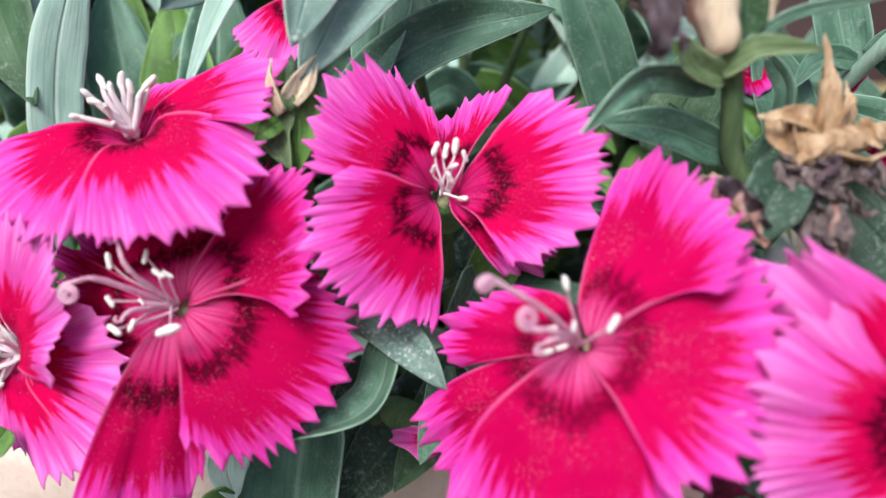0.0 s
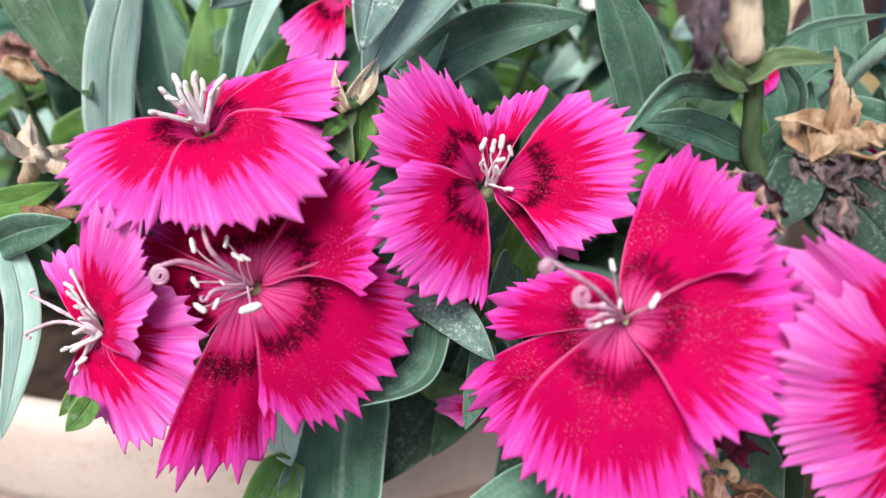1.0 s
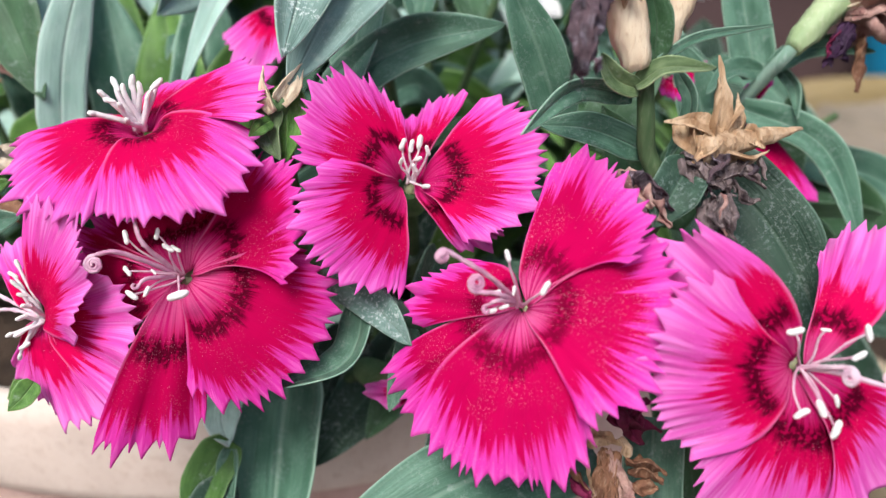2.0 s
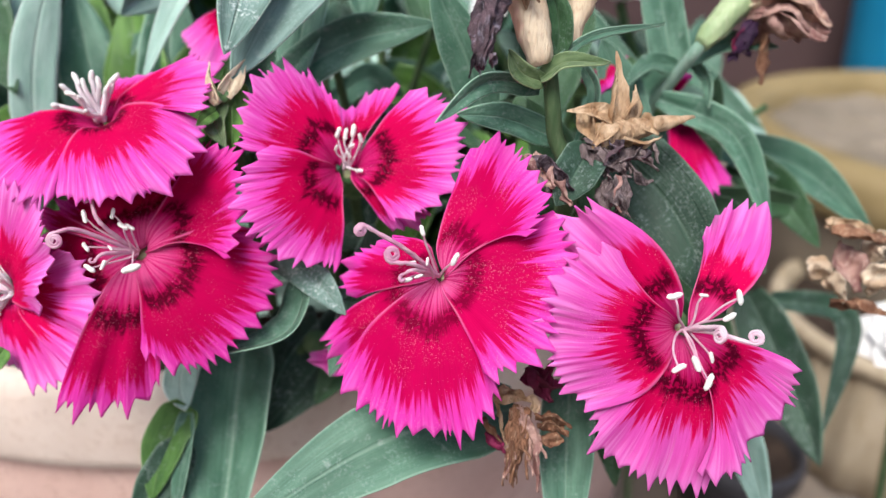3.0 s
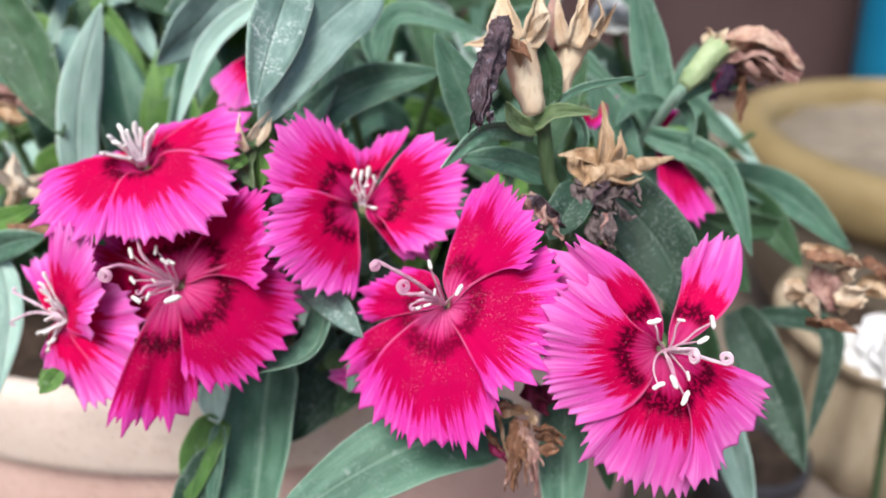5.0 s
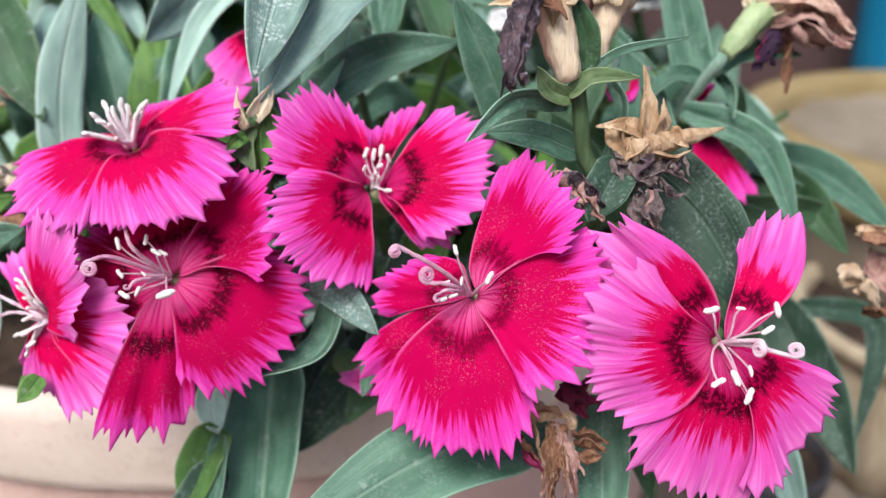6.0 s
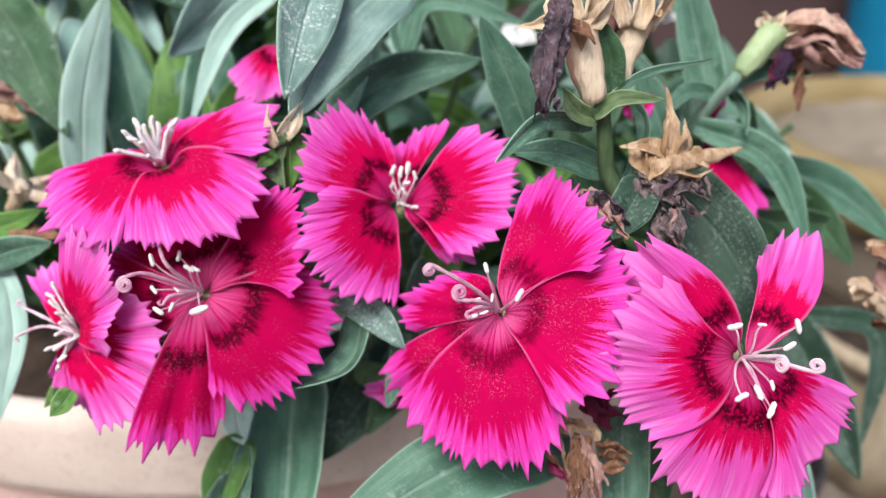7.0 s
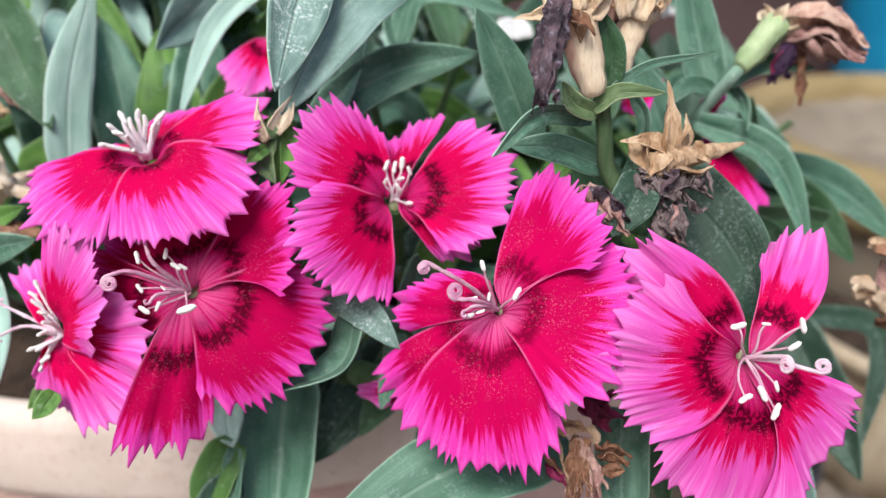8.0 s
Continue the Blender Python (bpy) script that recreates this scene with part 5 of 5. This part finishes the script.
withered("brown dried flower cluster at the outer stems", [
    ((75.8, 79.4, 354.7), (80.3, 79.3, 352.4), 4.4, (0.0, 0.0, 0.0), STRAW_PALE),
    ((79.6, 79.6, 352.0), (81.7, 76.2, 349.1), 4.4, (0.0, 0.0, 0.6), STRAW_PALE),
    ((86.3, 82.4, 354.4), (88.7, 79.6, 358.6), 5.0, (0.0, 0.0, 1.2), STRAW_PALE),
    ((84.8, 77.9, 352.1), (89.2, 76.9, 356.0), 4.2, (0.0, 0.0, 0.0), STRAW_PALE),
    ((86.4, 78.2, 349.5), (90.7, 78.9, 352.1), 3.2, (0.0, 0.0, 0.6), STRAW_CREAM),
    ((90.4, 81.7, 353.1), (95.4, 77.7, 352.5), 4.6, (0.0, 0.0, 1.2), STRAW),
    ((79.6, 82.0, 359.8), (88.7, 79.6, 358.6), 5.0, (0.0, 0.0, 0.0)),
    ((80.0, 77.8, 348.4), (87.0, 73.4, 349.0), 4.0, (0.0, 0.0, 0.6), WITHERED_BROWN),
    ((83.0, 83.4, 356.2), (84.3, 78.0, 350.0), 6.0, (0.0, 0.0, 1.2), WITHERED_ROSE),
    ((78.4, 82.4, 360.6), (88.0, 81.3, 359.3), 3.0, (0.0, 0.0, 0.0), STRAW),
    ((90.5, 82.7, 358.3), (93.7, 78.3, 356.2), 4.0, (0.0, 0.0, 0.6)),
], WITHERED_BROWN, 61)
withered("tan dried bloom deep among the back leaves", [
    ((-80.2, 118.4, 379.4), (-69.8, 115.5, 378.4), 5.0, (0.0, 0.0, 1.0)),
    ((-78.4, 116.1, 377.1), (-69.8, 113.2, 376.1), 5.0, (0.0, 0.0, 0.0), STRAW),
    ((-73.2, 118.8, 380.5), (-68.6, 114.4, 376.4), 4.0, (0.0, 0.0, 0.0)),
], WITHERED_ROSE, 81)
withered("brown dried sepals behind the side flower", [
    ((-65.5, 90.8, 363.2), (-56.0, 88.0, 362.7), 4.0, (0.0, 0.0, 0.0)),
    ((-64.6, 90.3, 362.3), (-58.4, 88.1, 360.6), 3.0, (0.0, 0.0, 0.0)),
], WITHERED_BROWN, 71)
spent_bud("cream dried sepals of a spent bud in green bracts", (-16.5, 82.5, 380.8), [
    ((-16.6, 80.2, 380.6), (-18.4, 82.9, 385.9), 2.2, (-0.50, -0.30, 0.20)),
    ((-16.2, 80.7, 381.7), (-12.8, 84.3, 386.6), 2.6, (0.30, -0.30, 0.30)),
    ((-15.4, 81.9, 381.9), (-12.7, 84.9, 385.5), 1.4, (-0.20, -0.30, 0.00)),
], STRAW_CREAM)
wrinkled_bloom("dark purple shrivelled petal beside the seed capsule", [(67.2, 99.2, 389.3), (65.8, 97.7, 387.2), (64.5, 96.4, 384.9)], 1.1, WITHERED_PURPLE, 9)

# ---- setting ----
def lathe(bm, profile, seg, centre):
    rings = []
    for r, z in profile:
        rings.append([bm.verts.new((centre[0] + r * math.cos(a), centre[1] + r * math.sin(a), z)) for a in (2 * math.pi * k / seg for k in range(seg))])
    for a, b in zip(rings, rings[1:]):
        for k in range(seg):
            bm.faces.new((a[k], a[(k + 1) % seg], b[(k + 1) % seg], b[k]))
    return bm


CLAY = plain_material("cream_clay", (0.66, 0.55, 0.48), (0.78, 0.69, 0.62), 28, 0.75, 0.0004, 500, c=(0.58, 0.46, 0.39))
CLAY_PINK = plain_material("pink_clay", (0.56, 0.38, 0.33), (0.66, 0.48, 0.42), 30, 0.8, 0.0005, 500, c=(0.46, 0.30, 0.25))
SOIL = plain_material("soil", (0.022, 0.014, 0.010), (0.060, 0.040, 0.028), 120, 0.9, 0.003, 400)
CONCRETE = plain_material("concrete", (0.155, 0.128, 0.104), (0.235, 0.195, 0.16), 9, 0.85, 0.001, 90, c=(0.12, 0.10, 0.085))
URN = plain_material("yellow_glaze", (0.22, 0.165, 0.075), (0.30, 0.23, 0.115), 14, 0.6, 0.001, 120)
URN_PANEL = plain_material("cream_panel", (0.185, 0.155, 0.115), (0.26, 0.22, 0.17), 16, 0.65, 0.001, 150)
BROWN_WALL = plain_material("brown_plaster", (0.060, 0.035, 0.036), (0.085, 0.052, 0.052), 3, 0.8, 0.002, 60)
BLUE = plain_material("blue_paint", (0.004, 0.17, 0.33), (0.006, 0.23, 0.42), 4, 0.5, 0.001, 80)
DARK = plain_material("dark_plastic", (0.030, 0.030, 0.036), (0.045, 0.045, 0.052), 20, 0.5, 0.001, 200)
WHITE_PETAL = plain_material("white_petal", (0.78, 0.80, 0.80), (0.88, 0.88, 0.88), 160, 0.6, 0.0004, 700, through=0.2)

GROUND = 0.13
bm = bmesh.new()
bmesh.ops.create_grid(bm, x_segments=40, y_segments=40, size=60)
for v in bm.verts:
    v.co.z += GROUND + 0.003 * noise.noise(v.co * 0.7)
tagged(part("ground", bm, CONCRETE, None), "worn tan concrete yard floor", "ground", kind="structure")

POT_AT = (-0.045, 0.2395)
pot = thing("plant_pot", (POT_AT[0], POT_AT[1], GROUND), "round cream clay pot with a thick rim", "plant pot")
prof = [(0.1430, 0.3190), (0.1438, 0.3212), (0.1455, 0.3222), (0.1475, 0.3220), (0.1492, 0.3205), (0.1500, 0.3180), (0.1502, 0.3040), (0.1496, 0.3010), (0.1482, 0.2998), (0.1465, 0.2996)]
wpart("rim", lathe(bmesh.new(), [(0.1420, 0.290)] + prof + [(0.1440, 0.2994)], 160, POT_AT), CLAY, pot, "cream clay rim")
wall = [(0.1455, 0.3000), (0.1470, 0.288), (0.1470, 0.25), (0.143, 0.19), (0.134, GROUND + 0.012), (0.130, GROUND + 0.001), (0.0, GROUND + 0.001)]
wpart("wall", lathe(bmesh.new(), wall, 160, POT_AT), CLAY_PINK, pot, "pinkish clay wall")
bm = bmesh.new()
lathe(bm, [(0.1425 * k / 20, 0.309) for k in range(21)][::-1], 120, POT_AT)
for v in bm.verts:
    v.co.z += 0.004 * noise.noise(v.co * 60) + 0.0025 * noise.noise(v.co * 190)
tagged(part("soil", bm, SOIL, None), "dark moist potting soil filling the pot", "soil", kind="stuff")

# the wide yellow planter behind
BOWL_AT = (0.340, 0.385)
bowl = thing("planter_bowl", (*BOWL_AT, GROUND), "wide yellow glazed planter bowl filled with pale gravel", "planter")
lip = [(0.112, 0.2620), (0.113, 0.2760), (0.117, 0.2820), (0.127, 0.2845), (0.137, 0.2820), (0.141, 0.2740), (0.140, 0.2580), (0.135, 0.2520), (0.128, 0.2500)]
wpart("lip", lathe(bmesh.new(), lip, 96, BOWL_AT), URN, bowl, "rounded yellow glazed lip")
body = [(0.129, 0.2510), (0.126, 0.2250), (0.112, 0.18), (0.085, GROUND + 0.012), (0.078, GROUND + 0.001), (0.0, GROUND + 0.001)]
wpart("body", lathe(bmesh.new(), body, 96, BOWL_AT), URN_PANEL, bowl, "cream glazed body")
bm = bmesh.new()
lathe(bm, [(0.1125 * k / 20, 0.2690) for k in range(21)][::-1], 90, BOWL_AT)
for v in bm.verts:
    v.co.z += 0.006 * noise.noise(v.co * 45) + 0.003 * noise.noise(v.co * 120)
tagged(part("gravel", bm, URN_PANEL, None), "pale tan gravel in the planter bowl", "gravel", kind="stuff")

def yard_wall(name, centre, size):
    bm = bmesh.new()
    bmesh.ops.create_cube(bm, size=1, matrix=Matrix.Translation((*centre, GROUND + 0.9)) @ Matrix.Diagonal((*size, 1.8, 1)))
    bmesh.ops.bevel(bm, geom=bm.edges[:], offset=0.015, segments=2, affect="EDGES")
    tagged(part(name, bm, BROWN_WALL, None, smooth=False), "dark brown plastered yard wall", "wall", kind="structure")


yard_wall("wall_north", (0.6, 1.10), (7.0, 0.2))
yard_wall("wall_south", (0.6, -4.6), (7.0, 0.2))
yard_wall("wall_west", (-2.8, -1.75), (0.2, 5.50))
yard_wall("wall_east", (4.0, -1.75), (0.2, 5.50))
bm = bmesh.new()
lathe(bm, [(0.0, GROUND + 0.62), (0.0714, GROUND + 0.618), (0.0840, GROUND + 0.60), (0.0857, GROUND + 0.4), (0.0806, GROUND + 0.38), (0.0857, GROUND + 0.36), (0.0823, GROUND + 0.15), (0.0714, GROUND + 0.012), (0.0672, GROUND + 0.001), (0, GROUND + 0.001)], 48, (0.625, 0.88))
barrel = thing("barrel", (0.625, 0.88, GROUND), "bright blue plastic barrel by the wall", "barrel")
wpart("shell", bm, BLUE, barrel)


# ---- filler foliage behind ----
def filler_shoot(x, y, z0, z1, seed, to_side=0.0):
    rng = random.Random(seed)
    lean = Vector((rng.uniform(-0.35, 0.35) + to_side, rng.uniform(-0.35, 0.15), 1)).normalized()
    foot = Vector((x, y, z0))
    h = z1 - z0
    ob = thing("leafy_shoot", foot, "blue-green shoot with paired narrow leaves", "foliage", "leafy shoots")
    top = lean * h
    part("stalk", tube(bmesh.new(), spline([Vector((0, 0, -0.015)), top * 0.5 + Vector((rng.uniform(-3, 3) * MM, 0, 0)), top], 12), lambda s: (1.2 - 0.4 * s) * MM, 7), STEM, ob)
    turn = rng.uniform(0, 3.14)
    n = rng.randint(4, 6)
    for i in range(n):
        s = (i + 0.6) / n
        for k in (0, 1):
            a = turn + i * 1.57 + k * 3.14159 + rng.uniform(-0.4, 0.4)
            out = Vector((math.cos(a), math.sin(a), 0))
            b = top * s
            ln = rng.uniform(26, 46) * MM
            rise = rng.uniform(0.1, 0.9)
            mid = b + (out * 0.8 + Vector((0, 0, rise))).normalized() * ln * 0.5
            tip = b + (out + Vector((0, 0, rise * 0.6 - rng.uniform(0, 0.6)))).normalized() * ln
            if (foot + tip).y < 0.112:
                continue
            mat = rng.choice((LEAF, LEAF, LEAF_DARK_SHADED, LEAF_FRESH, LEAF_FRESH, LEAF_PALE))
            lf = part("leaf", leaf_mesh(b, mid, tip, rng.uniform(6, 10), rng.uniform(-40, 40), 0.35, seed * 11 + i * 2 + k, rows=16, face=Vector((rng.uniform(-0.4, 0.4), -0.7, 0.7))), mat, ob)
            thicken(lf, 0.22)


rng = random.Random(5)
for i in range(54):
    x = -0.115 + 0.165 * (i % 9) / 8 + rng.uniform(-0.007, 0.007)
    y = 0.132 + 0.020 * (i // 9) + rng.uniform(-0.006, 0.006)
    if math.hypot(x + 0.035, y - 0.176) > 0.078:
        continue
    filler_shoot(x, y, 0.310, 0.362 + 0.030 * rng.random() + 0.008 * (i // 9), i + 1)


for i in range(14):
    filler_shoot(0.012 + 0.0045 * (i % 7) + rng.uniform(-2, 2) * MM, 0.150 + 0.022 * (i // 7) + rng.uniform(-4, 4) * MM, 0.310, 0.352 + 0.030 * rng.random(), 101 + i, 0.15 + 0.10 * (i % 7))


for i in range(20):
    x, y = -0.112 + 0.0095 * (i % 10) + rng.uniform(-3, 3) * MM, 0.166 + 0.030 * (i // 10) + rng.uniform(-6, 6) * MM
    if math.hypot(x + 0.035, y - 0.176) < 0.080:
        filler_shoot(x, y, 0.310, 0.388 + 0.035 * rng.random(), 151 + i)


def pompon(at, radius, seed):
    """A full white bloom of many small petals."""
    rng = random.Random(seed)
    ob = thing("white_flower", at, "full white bloom on a neighbouring plant", "flower")
    for ring, (n, tilt, ln) in enumerate(((16, 0.1, 1.0), (14, 0.55, 0.95), (11, 1.0, 0.85), (7, 1.35, 0.7))):
        for k in range(n):
            a = 6.283 * k / n + ring
            out = Vector((math.cos(a), math.sin(a), 0)) * math.cos(tilt) + Vector((0, -0.5, 0.85)) * math.sin(tilt)
            tip = out.normalized() * radius * ln * rng.uniform(0.9, 1.1)
            lf = part("petal", leaf_mesh(Vector((0, 0, 0)), tip * 0.55 + Vector((0, 0, 0.002)), tip, radius * 700, rng.uniform(-20, 20), 0.4, seed + k, rows=8, face=Vector((0, -0.6, 0.8))), WHITE_PETAL, ob)
    part("stalk", tube(bmesh.new(), spline([Vector((0, 0, -0.002)), Vector((0.012, 0.01, -0.04)), Vector((0.035, 0.02, GROUND - at[2] + 0.03))], 10), lambda s: 0.0013, 7), STEM, ob)


pompon(Vector((0.137, 0.126, 0.303)), 0.0145, 3)
pompon(Vector((0.0268, 0.1432, 0.3827)), 0.004, 5)
pompon(Vector((0.0616, 0.1634, 0.3843)), 0.009, 7)
DARK_AT = (0.160, 0.230)
dark_pot = thing("small_pot", (*DARK_AT, GROUND), "small dark grey plastic nursery pot", "plant pot")
wpart("rim", lathe(bmesh.new(), [(0.0235, 0.170), (0.0245, 0.179), (0.026, 0.181), (0.028, 0.179), (0.0275, 0.169), (0.0255, 0.167)], 64, DARK_AT), DARK, dark_pot)
wpart("wall", lathe(bmesh.new(), [(0.0255, 0.1675), (0.020, GROUND + 0.002), (0.0, GROUND + 0.002)], 64, DARK_AT), DARK, dark_pot)
bm = bmesh.new()
lathe(bm, [(0.0242 * k / 8, 0.173) for k in range(9)][::-1], 40, DARK_AT)
for v in bm.verts:
    v.co.z += 0.002 * noise.noise(v.co * 90)
tagged(part("soil", bm, SOIL, None), "dark soil in the nursery pot", "soil", kind="stuff")

# cream fluted planter beside the bowl
FLUTED_AT = (0.262, 0.285)
fluted = thing("fluted_planter", (*FLUTED_AT, GROUND), "cream fluted planter with worn tan ribs", "planter")
CREAM = plain_material("cream_planter", (0.33, 0.27, 0.185), (0.45, 0.38, 0.28), 40, 0.7, 0.001, 220, 0.3, c=(0.24, 0.185, 0.11))
bm = lathe(bmesh.new(), [(0.061, 0.2100), (0.0625, 0.180), (0.060, 0.155), (0.055, GROUND + 0.004), (0.050, GROUND + 0.001), (0.0, GROUND + 0.001)], 144, FLUTED_AT)
for v in bm.verts:
    out = Vector((v.co.x - FLUTED_AT[0], v.co.y - FLUTED_AT[1], 0))
    v.co += out * 0.035 * math.cos(16 * math.atan2(out.y, out.x))
wpart("wall", bm, CREAM, fluted)
wpart("rim", lathe(bmesh.new(), [(0.058, 0.206), (0.059, 0.214), (0.062, 0.217), (0.066, 0.2165), (0.0675, 0.213), (0.066, 0.208), (0.062, 0.2065)], 96, FLUTED_AT), CREAM, fluted)
bm = bmesh.new()
lathe(bm, [(0.0585 * k / 10, 0.208) for k in range(11)][::-1], 60, FLUTED_AT)
for v in bm.verts:
    v.co.z += 0.003 * noise.noise(v.co * 80)
tagged(part("soil", bm, SOIL, None), "dry dark soil in the fluted planter", "soil", kind="stuff")
